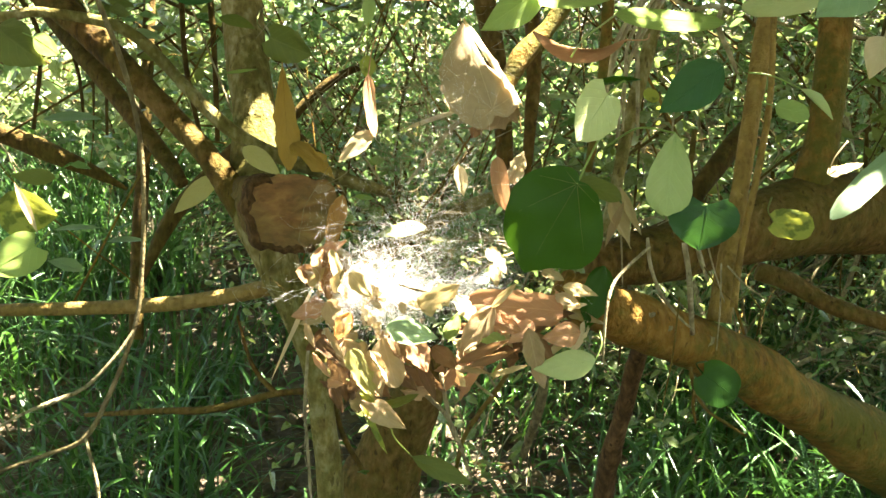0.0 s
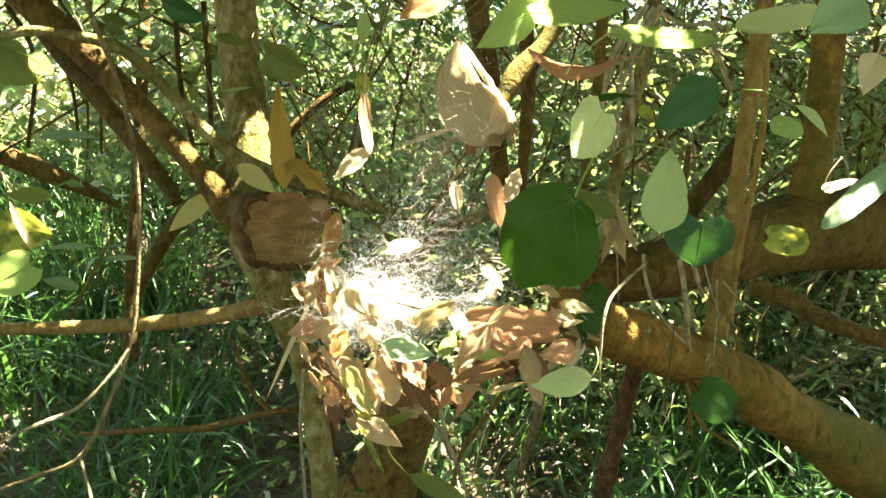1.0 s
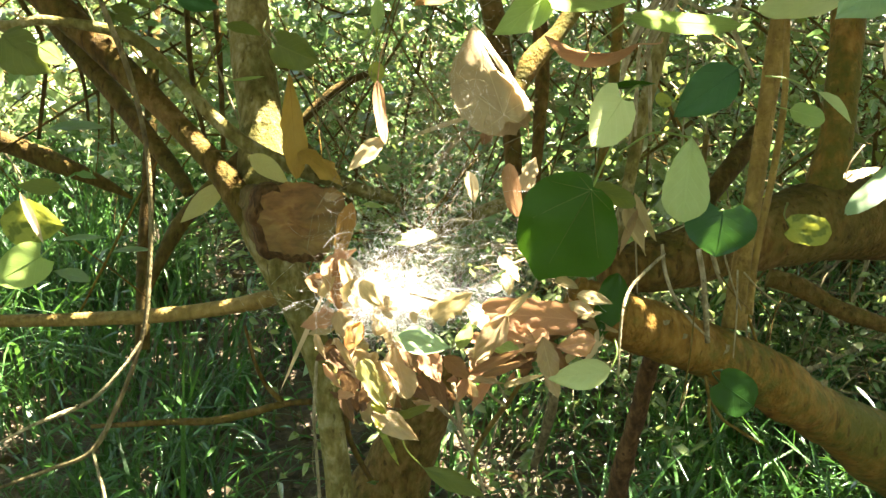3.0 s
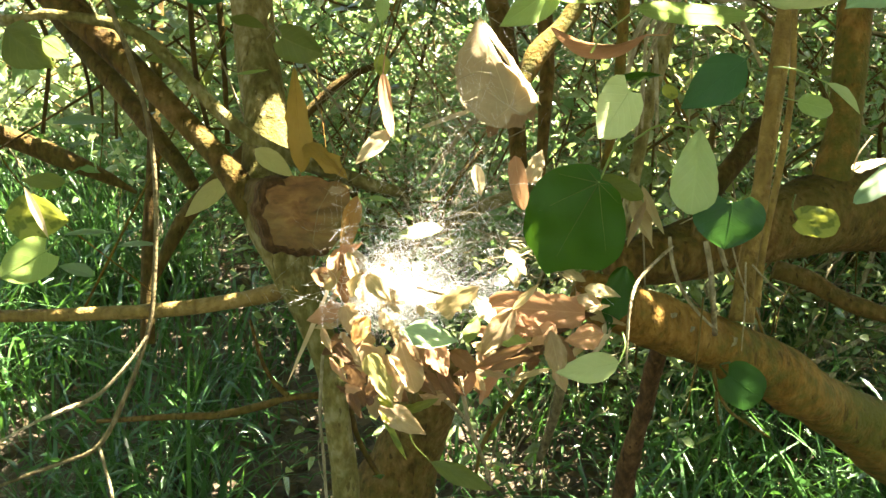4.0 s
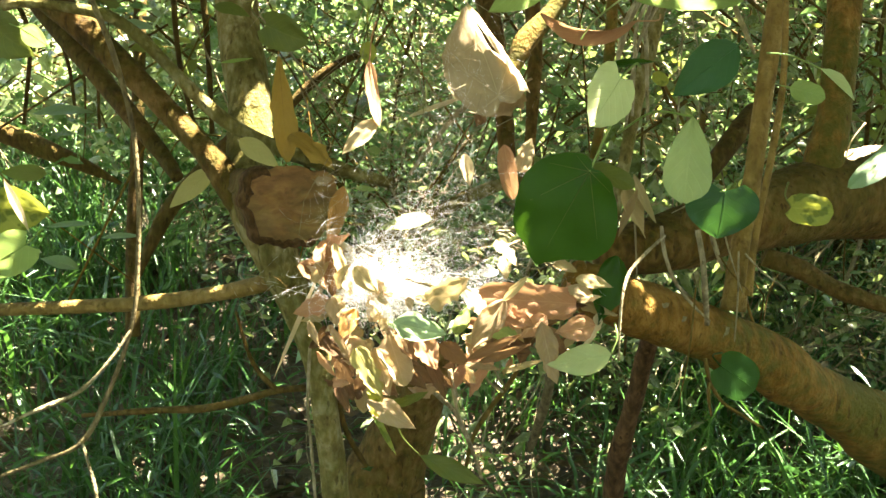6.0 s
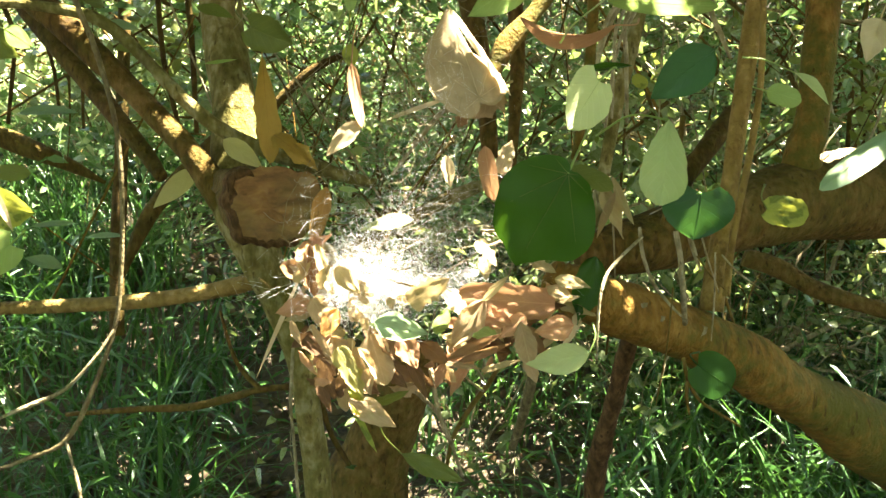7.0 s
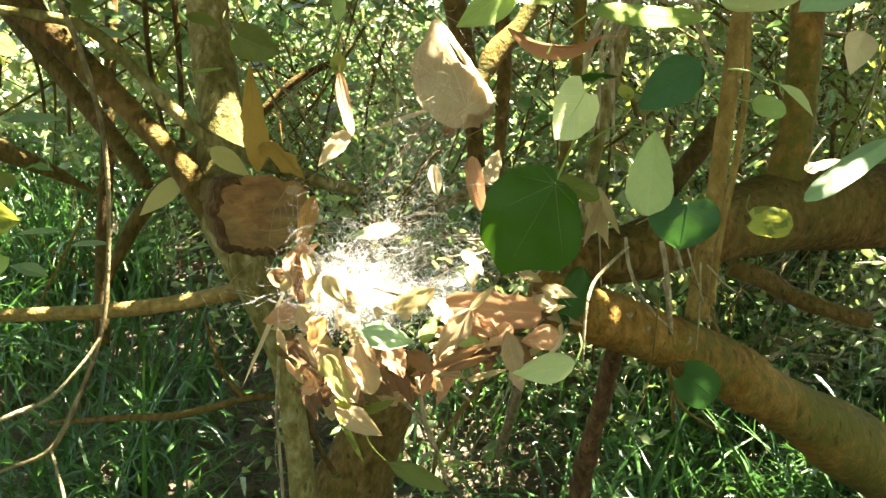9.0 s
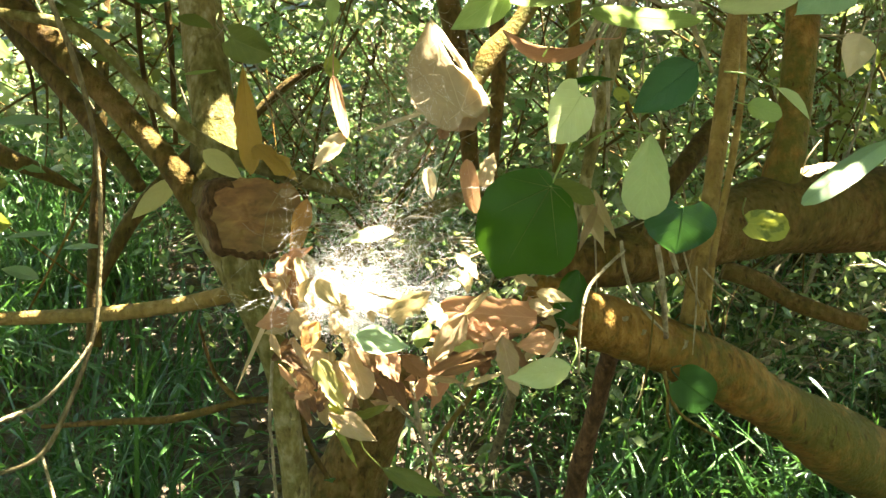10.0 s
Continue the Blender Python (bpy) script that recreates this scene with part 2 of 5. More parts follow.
OUTLINES = {
    "heart": ((0, .08, .2, .35, .5, .68, .84, .94, 1), (.50, .84, .98, 1, .95, .78, .48, .2, .0)),
    "round": ((0, .08, .2, .4, .62, .8, .92, .98, 1), (.45, .8, .95, 1, .97, .86, .62, .3, .05)),
    "ovate": ((0, .06, .2, .38, .6, .8, .93, 1), (.05, .45, .86, 1, .86, .5, .19, 0)),
    "lance": ((0, .15, .4, .7, .9, 1), (.03, .6, 1, .72, .25, 0)),
    "oblong": ((0, .05, .2, .5, .8, .94, 1), (.12, .55, .92, 1, .86, .5, .12)),
    "drop": ((0, .1, .3, .5, .7, .85, .95, 1), (.03, .3, .66, .88, 1, .88, .55, .15)),
    "kite": ((0, .1, .3, .55, .75, .88, .96, 1), (.02, .2, .52, .86, 1, .8, .45, .1)),
    "block": ((0, .04, .12, .5, .85, .95, 1), (.45, .75, .96, 1, .95, .8, .5)),
    "shell": ((0, .1, .3, .55, .8, .95, 1), (.05, .45, .85, 1, .95, .75, .4)),
    "lobed": ((0, .07, .2, .3, .42, .58, .7, .85, 1), (.3, .8, 1, .9, .78, .9, .68, .4, .02)),
}


def blade(length, width, outline="ovate", curl=0.0, fold=0.0, roll=0.0, wave=0.0, ragged=0.0, holes=0.0, twist=0.0, crumple=0.0, seed=0, nl=14, nw=10):
    """A leaf blade from its base at 0 along +y: bent along its length (curl), creased at the midrib (fold), rolled across (roll)."""
    pv, pw = OUTLINES[outline]
    rs = random.Random(seed)
    off = Vector((rs.uniform(-50, 50), rs.uniform(-50, 50), 0))
    back = {"heart": 0.15, "round": 0.12}.get(outline, 0.0)
    verts, uvs = [], []
    k = curl / (2 * math.sin(curl / 2)) if abs(curl) > 0.01 else 1.0
    for i in range(nl + 1):
        v = i / nl
        half = 0.5 * width * float(np.interp(v, pv, pw))
        for j in range(nw + 1):
            u = 2 * j / nw - 1
            edge = 1 + ragged * (noise.noise(off + Vector((9 * v, 3 if u > 0 else 8, 0))) + 0.6 * noise.noise(off + Vector((25 * v, 5 if u > 0 else 2, 1)))) * abs(u) ** 2
            h = half * edge
            y = v * length - back * length * abs(u) ** 1.4 * (1 - v) ** 5
            x, z = u * h, 0.0
            if roll:
                a = roll * u
                x, z = h * math.sin(a) / roll if abs(roll) > 0 else x, h * (1 - math.cos(a)) / roll
            z += fold * abs(u) * h
            z += wave * width * noise.noise(off + Vector((2.2 * u, 3.4 * v, 0))) * (0.3 + abs(u))
            z += 0.5 * wave * width * noise.noise(off + Vector((5 * u, 8 * v, 4))) * abs(u)
            if crumple:
                z += crumple * width * (abs(noise.noise(off + Vector((3.3 * u, 5.5 * v, 11)))) + 0.5 * abs(noise.noise(off + Vector((8 * u, 12 * v, 15)))))
            if twist:
                a = twist * (v - 0.3)
                x, z = x * math.cos(a) - z * math.sin(a), x * math.sin(a) + z * math.cos(a)
            if abs(curl) > 0.01:
                R = k * length / curl
                a = curl * (y / length - 0.5)
                yy = R * math.sin(a) + 0.5 * length
                zz = R * (math.cos(a) - math.cos(curl / 2))
                y, z = yy - z * math.sin(a), zz + z * math.cos(a)
            verts.append((x, y, z))
            uvs.append((0.5 + 0.5 * u, v))
    faces = []
    for i in range(nl):
        for j in range(nw):
            if holes and noise.noise(off + Vector((7 * i / nl, 6 * j / nw, 9))) > 0.62 - holes:
                continue
            a = i * (nw + 1) + j
            faces.append((a, a + 1, a + nw + 2, a + nw + 1))
    rib = [verts[i * (nw + 1) + nw // 2] for i in range(nl + 1)]
    return verts, faces, uvs, rib


def leaf(name, base, tip, width, material, label, outline="ovate", face=(0, -1, 0.25), stalk=None, stalk_material=None, parent=None,
         group="", category="leaf", rib=True, **shape):
    """A leaf from base to tip whose upper side looks towards face; its stalk runs on to a twig at stalk."""
    b, t = Vector(base), Vector(tip)
    y = (t - b).normalized()
    z = Vector(face)
    z = (z - y * z.dot(y)).normalized()
    x = y.cross(z)
    m = Matrix((x, y, z)).transposed().to_4x4()
    shape.setdefault("seed", int(abs(b.x * 7919 + b.z * 10007) * 10))
    verts, faces, uvs, mid = blade((t - b).length, width, outline, **shape)
    if parent:
        home = parent.matrix_basis.inverted() @ Matrix.Translation(b) @ m
        ob = part(name, mesh_of(name, verts, faces, uvs), material, parent, label)
        ob.matrix_basis = home
        return ob
    ob = new(name)
    ob.empty_display_size = 0.03
    ob.matrix_basis = Matrix.Translation(b) @ m
    tagged(ob, label, category, group)
    bl = part("blade", mesh_of("blade", verts, faces, uvs), material, ob)
    if rib:
        r = 0.008 * width + 0.0002
        v, f = tube([(p[0], p[1], p[2], r * (1 - 0.8 * i / len(mid))) for i, p in enumerate(mid)], 5, 1)
        part("midrib", mesh_of("midrib", v, f), material, bl)
    if stalk:
        s = ob.matrix_basis.inverted() @ Vector(stalk)
        sag = Vector((0.03, -0.12, 0.05)) * s.length
        r = 0.006 * width + 0.0006
        v, f = tube([(0, 0, 0, r), (*(s * 0.5 + sag), r), (*s, r * 1.3)], 6, 6)
        part("stalk", mesh_of("stalk", v, f), stalk_material or material, ob)
    return ob


# outlines about the stalk's end: degrees from the tip's direction, and reach as a share of the length
BROAD = ((-180, .04), (-140, .05), (-104, .14), (-93, .22), (-77, .31), (-62, .5), (-53, .65), (-47, .74), (-34, .83), (-21, .84), (-11, .87), (-4, .93), (0, 1), (5, .95),
         (12, .9), (20, .89), (30, .81), (44, .7), (59, .6), (73, .48), (91, .33), (116, .21), (142, .14), (180, .04))
WILTED = ((-180, .06), (-150, .18), (-131, .25), (-106, .31), (-84, .39), (-63, .52), (-48, .58), (-32, .73), (-22, .8), (-8, .89), (0, 1), (5, .8), (12, .6), (24, .44),
          (46, .36), (74, .34), (95, .32), (120, .22), (150, .09), (180, .06))


def heart(name, base, tip, outline, material, label, face, stalk=None, stalk_material=None, vein_material=None, curl=0.0, cup=0.0, turned=0.0, crumple=0.0, ragged=0.0, seed=1, veins=(0, 36, -36, 74, -74, 112, -112)):
    """A broad leaf with a notch at its stalk and veins that fan out from there; one margin may be turned back."""
    b, t = Vector(base), Vector(tip)
    L = (t - b).length
    y = (t - b).normalized()
    z = Vector(face)
    z = (z - y * z.dot(y)).normalized()
    ob = new(name)
    ob.empty_display_size = 0.03
    ob.matrix_basis = Matrix.Translation(b) @ Matrix((y.cross(z), y, z)).transposed().to_4x4()
    tagged(ob, label, "leaf")
    degs, far = [q[0] for q in outline], [q[1] for q in outline]

    def at(deg, s):
        a = radians(deg)
        r = L * float(np.interp(deg, degs, far)) * (1 + ragged * noise.noise(Vector((deg * 0.09, seed, 0))) * s ** 3)
        u, v = math.sin(a) * s * r, math.cos(a) * s * r
        h = -curl * v * abs(v) / L + cup * u * u / L + 0.05 * L * noise.noise(Vector((u / L * 3, v / L * 3, seed)))
        h += crumple * L * (abs(noise.noise(Vector((u / L * 7, v / L * 7, seed + 5)))) + 0.5 * abs(noise.noise(Vector((u / L * 17, v / L * 17, seed + 9)))))
        if turned and deg > 0 and s > 0.72:
            e = (s - 0.72) * r * min(1, deg / 12)
            h -= turned * e
            u -= 0.35 * e
        return (u, v, h)
    rings, fan = 12, 96
    verts, uvs = [(0, 0, 0)], [(0.25, 0.5)]
    for i in range(1, rings + 1):
        for k in range(fan + 1):
            verts.append(at(-180 + 360 * k / fan, i / rings))
            uvs.append((0.25, 0.5))
    faces = [(0, 2 + k, 1 + k) for k in range(fan)]
    faces += [(1 + i * (fan + 1) + k, 2 + i * (fan + 1) + k, 2 + (i + 1) * (fan + 1) + k, 1 + (i + 1) * (fan + 1) + k) for i in range(rings - 1) for k in range(fan)]
    bl = part("blade", mesh_of("blade", verts, faces, uvs), material, ob)
    for deg in veins:
        line = [Vector(at(deg, s)) + Vector((0, 0, 0.0003)) for s in (0.02, 0.2, 0.4, 0.6, 0.8)]
        v, f = tube([(*p, 0.0042 * L * (1 - 0.2 * i)) for i, p in enumerate(line)], 5, 3)
        part("vein", mesh_of("vein", v, f), vein_material or material, bl)
    if stalk:
        q = ob.matrix_basis.inverted() @ Vector(stalk)
        r = 0.0011
        v, f = tube([(0, 0, 0, r), (*(q * 0.5 + Vector((0.0, 0.02, -0.04)) * q.length), r), (*q, r * 1.3)], 6, 6)
        part("stalk", mesh_of("stalk", v, f), stalk_material or material, ob)
    return ob


def fast_mesh(name, verts, quads, uvs):
    """A mesh of four-sided faces from arrays."""
    me = bpy.data.meshes.new(name)
    quads = np.asarray(quads, dtype=np.int32)
    me.vertices.add(len(verts))
    me.vertices.foreach_set("co", np.asarray(verts, dtype=np.float32).ravel())
    me.loops.add(quads.size)
    me.loops.foreach_set("vertex_index", quads.ravel())
    me.polygons.add(len(quads))
    me.polygons.foreach_set("loop_start", np.arange(0, quads.size, 4, dtype=np.int32))
    me.polygons.foreach_set("use_smooth", np.ones(len(quads), dtype=bool))
    layer = me.uv_layers.new(name="UVMap")
    layer.data.foreach_set("uv", np.asarray(uvs, dtype=np.float32)[quads.ravel()].ravel())
    me.update(calc_edges=True)
    return me


def scatter(name, spots, seed, length, width, up=0.0, droop=0.6, rows=((0, 0.12), (0.35, 1.0), (0.72, 0.7), (1.0, 0.02)), tilt=0.5, gaps=()):
    """Many small leaf blades, one at each spot, in one mesh; none reaches into the light gaps (place, radius)."""
    rng = np.random.default_rng(seed)
    b = np.array(spots, dtype=float)
    n = len(b)
    L = length * rng.uniform(0.5, 1.35, n)[:, None]
    W = width * rng.uniform(0.6, 1.25, n)[:, None] * 0.5
    a, e = rng.uniform(0, 2 * math.pi, n), rng.normal(up, tilt, n)
    d = np.stack([np.cos(a) * np.cos(e), np.sin(a) * np.cos(e), np.sin(e)], 1)
    s = np.cross(d, rng.normal(size=(n, 3)))
    s /= np.linalg.norm(s, axis=1)[:, None] + 1e-9
    lift = np.cross(s, d) * W * 0.35
    down = np.array((0, 0, -0.5 * droop))
    verts, uvs = [], []
    for v, w in rows:
        c = b + d * L * v + down * L * v * v
        verts += [c - s * W * w + lift * w, c, c + s * W * w + lift * w]
        uvs += [(0, v), (0.5, v), (1, v)]
    k = len(verts)
    verts = np.stack(verts, 1)
    if gaps:
        clear, flat = np.ones(n, dtype=bool), np.array(TO_SUN.to_track_quat("Z", "Y").to_matrix())[:, :2]
        holes = [(np.array(at) @ flat, r) for at, r in gaps]
        for v in (0.0, 0.25, 0.5, 0.75, 1.0):
            q = (b + d * L * v + down * L * v * v) @ flat
            reach = W[:, 0] * (0.9 if 0.0 < v < 1.0 else 0.2)
            for at, r in holes:
                clear &= (q[:, 0] - at[0]) ** 2 + (q[:, 1] - at[1]) ** 2 > (r + reach) ** 2
        verts = verts[clear]
        n = len(verts)
    verts = verts.reshape(-1, 3)
    uvs = np.tile(np.array(uvs), (n, 1))
    one = [(r + c, r + c + 1, r + c + 4, r + c + 3) for r in range(0, k - 3, 3) for c in (0, 1)]
    quads = (np.array(one)[None] + k * np.arange(n)[:, None, None]).reshape(-1, 4)
    return fast_mesh(name, verts, quads, uvs)


# ---- ground ----
def lie(x, y):
    """The height of the ground."""
    rise = 0.0 if y < 3.0 else 0.25 * (y - 3.0) ** 1.08
    rise = min(rise, 2.0)
    return rise + 0.05 * noise.noise(Vector((x * 0.9, y * 0.9, 0))) + 0.02 * noise.noise(Vector((x * 4, y * 4, 3)))


def build_ground():
    def spread(n, near, far):
        u = np.linspace(-1, 1, n)
        return np.sign(u) * (near * np.abs(u) + (far - near) * np.abs(u) ** 6)
    xs, ys = spread(121, 7, 300), spread(121, 8, 300) + 3
    verts = [(x, y, lie(x, y)) for y in ys for x in xs]
    n = len(xs)
    faces = [(j * n + i, j * n + i + 1, (j + 1) * n + i + 1, (j + 1) * n + i) for j in range(n - 1) for i in range(n - 1)]
    tagged(part("ground", mesh_of("ground", verts, faces), SOIL), "dark forest soil rising gently under grass and leaf litter", "ground", kind="structure")


build_ground()


def build_litter():
    rng = np.random.default_rng(5)
    spots = [(x, y, lie(x, y) + rng.uniform(0.004, 0.03)) for x, y in zip(rng.uniform(-4.5, 4.5, 32000), rng.uniform(-4.5, 7.0, 32000))]
    tagged(part("leaf_litter", scatter("leaf_litter", spots, 6, 0.06, 0.034, up=0.05, droop=0.1, tilt=0.25), LITTER), "dry brown leaf litter scattered over the soil", "leaf litter", kind="stuff")


build_litter()


def build_grass(count=40000):
    rng = np.random.default_rng(11)
    spots, tall = [], []
    xs = np.concatenate([rng.uniform(-3.6, 3.6, count), rng.uniform(-4.5, 4.5, 16000)])
    ys = np.concatenate([2.3 + 5.6 * rng.random(count), rng.uniform(-4.5, 2.3, 16000)])
    for x, y, r in zip(xs, ys, rng.random(count + 16000)):
        tuft = noise.noise(Vector((x * 1.6, y * 1.6, 7)))
        bare = 0.85 * math.exp(-((x + 0.1) ** 2) / 0.3) if 2.3 < y < 4.2 else 0.3 * math.exp(-((x - 0.3) ** 2) / 0.5)
        if x < 0 and 2.3 < y < 3.9:
            bare = max(bare, 0.35)
        if tuft < -0.3 + 0.5 * r or r < bare or x * x + y * y < 0.6:
            continue
        spots.append((x, y, lie(x, y)))
        tall.append(1 + 0.6 * tuft)
    base, n = np.array(spots), len(spots)
    h = (rng.uniform(0.2, 0.66, n) * np.array(tall))[:, None]
    w = rng.uniform(0.0016, 0.0062, n)[:, None]
    a, lean = rng.uniform(0, 6.283, n), rng.uniform(0.3, 2.2, n)
    d = np.stack([np.cos(a), np.sin(a), 0 * a], 1)
    s = np.stack([-np.sin(a), np.cos(a), 0 * a], 1) + rng.normal(0, 0.35, (n, 3))
    verts, uvs = [], []
    for i in range(7):
        v = i / 6
        g = (lean * v)[:, None]
        c = base + d * h * np.sin(g) * v * 0.85 + np.array((0, 0, 1)) * h * v * np.cos(g * 0.78)
        ww = w * (1 - v ** 2.2) + 0.0002
        verts += [c - s * ww, c + s * ww]
        uvs += [(0.2, v), (0.8, v)]
    verts = np.stack(verts, 1).reshape(-1, 3)
    one = np.array([(2 * i, 2 * i + 1, 2 * i + 3, 2 * i + 2) for i in range(6)])
    quads = (one[None] + 14 * np.arange(n)[:, None, None]).reshape(-1, 4)
    tagged(part("grass", fast_mesh("grass", verts, quads, np.tile(np.array(uvs), (n, 1))), GRASS), "long arching green grass blades in dappled sun", "grass", kind="stuff")


build_grass()


def build_weeds():
    rng = np.random.default_rng(61)
    spots = []
    for x, y, q in zip(rng.uniform(-1.4, 1.4, 3600), rng.uniform(1.85, 3.9, 3600), rng.random(3600)):
        if noise.noise(Vector((x * 2.2, y * 2.2, 3))) > -0.15:
            spots.append((x, y, lie(x, y) + 0.02 + 0.62 * q * q))
    me = scatter("weeds", spots, 62, 0.07, 0.009, up=0.35, droop=0.6)
    tagged(part("weeds", me, GRASS), "low weeds with narrow green leaves among the grass", "weeds", kind="stuff")


build_weeds()


# ---- undergrowth behind ----
def shrub(x, y, height, spread, seed, stems=9, leaves=36, leaf_len=0.042):
    rng = np.random.default_rng(seed)
    base = (x, y, lie(x, y))
    ob = thing("shrub", "tangled undergrowth shrub with thin stems and small green leaves", "shrub", base, "shrubs in the undergrowth")
    sv, sf, spots = [], [], []

    def grow(p, d, L, r, depth):
        pts = [(*p, r)]
        q, e = np.array(p), np.array(d)
        n = 4
        for i in range(n):
            e = e + rng.normal(0, 0.22, 3) + np.array((0, 0, -0.05))
            e /= np.linalg.norm(e)
            q = q + e * L / n
            pts.append((*q, r * (1 - 0.6 * (i + 1) / n)))
            if depth < 2:
                for _ in range(2 if depth == 0 else 1):
                    side = e + rng.normal(0, 0.75, 3)
                    grow(q, side / np.linalg.norm(side), L * rng.uniform(0.35, 0.6), r * 0.5, depth + 1)
            if depth:
                spots.extend([q + rng.normal(0, 0.05, 3) for _ in range(leaves // 9)])
        v, f = tube(pts, 5, 3)
        k = len(sv)
        sv.extend(v)
        sf.extend([tuple(i + k for i in g) for g in f])

    for _ in range(stems):
        a = rng.uniform(0, 6.283)
        d = np.array((math.cos(a) * spread, math.sin(a) * spread * 0.6, 1.0))
        grow(np.array((rng.normal(0, 0.08), rng.normal(0, 0.08), -0.02)), d / np.linalg.norm(d), height * rng.uniform(0.7, 1.2), rng.uniform(0.006, 0.014), 0)
    tagged(part("stem_tangle", mesh_of("stem_tangle", sv, sf), BARK_GREY if seed % 3 else BARK_DARK, ob, "thin crossing stems"), kind="stuff")
    part("foliage", scatter("foliage", spots, seed + 1, leaf_len, leaf_len * 0.5), SHRUB_COOL if x < 0 or seed % 2 else SHRUB_LEAF, ob)
    return ob


for i, (x, y, h, s) in enumerate([(-1.9, 6.2, 1.5, 0.7), (-0.9, 6.0, 1.7, 0.6), (-0.1, 4.9, 1.4, 0.6), (0.65, 4.6, 1.3, 0.7), (0.95, 3.7, 1.4, 0.6),
                                  (1.5, 4.3, 1.6, 0.6), (0.3, 5.4, 1.8, 0.7), (-1.5, 5.8, 1.8, 0.7), (2.2, 5.0, 1.7, 0.6), (1.2, 5.7, 1.8, 0.6),
                                  (-2.6, 6.0, 1.8, 0.6), (-0.4, 6.4, 1.8, 0.7), (-2.6, 6.8, 1.9, 0.7), (2.5, 6.6, 1.9, 0.7)]):
    shrub(x, y, h, s, 40 + i)


def build_thicket():
    rng = np.random.default_rng(21)
    spots = []
    for a, r, q in zip(rng.uniform(0, 2 * math.pi, 60000), rng.uniform(6.6, 9.5, 60000), rng.random(60000)):
        x, y = r * math.sin(a), 1.5 + r * math.cos(a)
        z = lie(x, y) + 4.6 * q
        if noise.noise(Vector((x * 1.3, y * 1.3, z * 1.3))) > (-0.2 if z < 1.3 else 0.06):
            spots.append((x, y, z))
    tagged(part("thicket", scatter("thicket", spots, 22, 0.15, 0.09), SHRUB_LEAF), "dense green thicket closing in the clearing", "thicket", kind="stuff")


build_thicket()

# spots to be sunlit through holes cut in the unseen canopy: place and radius
WEB_GAPS = [((-0.051, 1.065, 1.115), 0.0182), ((-0.078, 1.065, 1.121), 0.0098), ((-0.040, 1.142, 1.161), 0.0077), ((0.018, 1.149, 1.212), 0.0084), ((-0.147, 1.180, 1.074), 0.0098), ((-0.086, 1.100, 1.239), 0.0120),
        ((-0.094, 1.100, 1.232), 0.0100), ((-0.052, 1.070, 1.108), 0.0200), ((-0.072, 1.080, 1.130), 0.0120), ((-0.009, 1.070, 1.109), 0.0100), ((-0.151, 1.180, 1.075), 0.0050), ((-0.159, 1.170, 1.050), 0.0050),
        ((-0.169, 1.170, 1.029), 0.0040)]
CLUSTER_GAPS = [((-0.097, 1.030, 1.086), 0.0021), ((-0.020, 1.005, 1.047), 0.0070), ((-0.061, 0.995, 1.049), 0.0056), ((-0.109, 1.018, 1.073), 0.0028), ((0.003, 1.007, 1.062), 0.0042), ((-0.042, 0.971, 1.024), 0.0063),
        ((-0.110, 1.020, 1.150), 0.0030), ((-0.099, 1.020, 1.145), 0.0030), ((-0.091, 1.030, 1.134), 0.0070), ((-0.083, 1.020, 1.105), 0.0070), ((-0.091, 1.020, 1.118), 0.0060), ((-0.127, 1.030, 1.080), 0.0040),
        ((-0.091, 0.990, 1.067), 0.0030), ((-0.071, 0.985, 1.064), 0.0030), ((-0.060, 0.985, 1.061), 0.0040), ((-0.053, 0.985, 1.048), 0.0050), ((-0.038, 1.000, 1.034), 0.0040), ((-0.023, 1.000, 1.049), 0.0040),
        ((0.007, 1.000, 1.069), 0.0060), ((0.019, 0.985, 1.111), 0.0060)]
PINK_LEAF_GAPS = [((0.048, 1.076, 1.127), 0.0112), ((0.026, 1.003, 1.108), 0.0112), ((0.076, 1.131, 1.225), 0.0112), ((0.067, 1.003, 1.108), 0.0056), ((0.025, 0.985, 1.102), 0.0050), ((0.114, 0.995, 1.107), 0.0040),
        ((0.081, 0.985, 1.055), 0.0030), ((0.027, 1.070, 1.116), 0.0080), ((0.052, 1.070, 1.142), 0.0060), ((0.042, 0.980, 1.114), 0.0040), ((0.070, 1.000, 1.077), 0.0020)]
LIMB_GAPS = [((-0.620, 1.711, 0.972), 0.0050), ((-0.335, 1.625, 1.006), 0.0040), ((-0.428, 1.663, 0.988), 0.0040), ((-0.247, 1.560, 1.277), 0.0110), ((-0.245, 1.560, 1.259), 0.0160), ((-0.241, 1.560, 1.240), 0.0140),
        ((-0.234, 1.560, 1.228), 0.0080), ((-0.358, 1.530, 1.272), 0.0080), ((-0.336, 1.530, 1.256), 0.0100), ((-0.296, 1.510, 1.213), 0.0080), ((-0.445, 1.750, 1.267), 0.0100), ((-0.434, 1.440, 1.393), 0.0090),
        ((-0.506, 1.440, 1.401), 0.0060), ((-0.297, 1.440, 1.270), 0.0060), ((-0.174, 1.500, 0.896), 0.0050), ((-0.512, 1.610, 1.268), 0.0100), ((-0.537, 1.610, 1.260), 0.0060)]
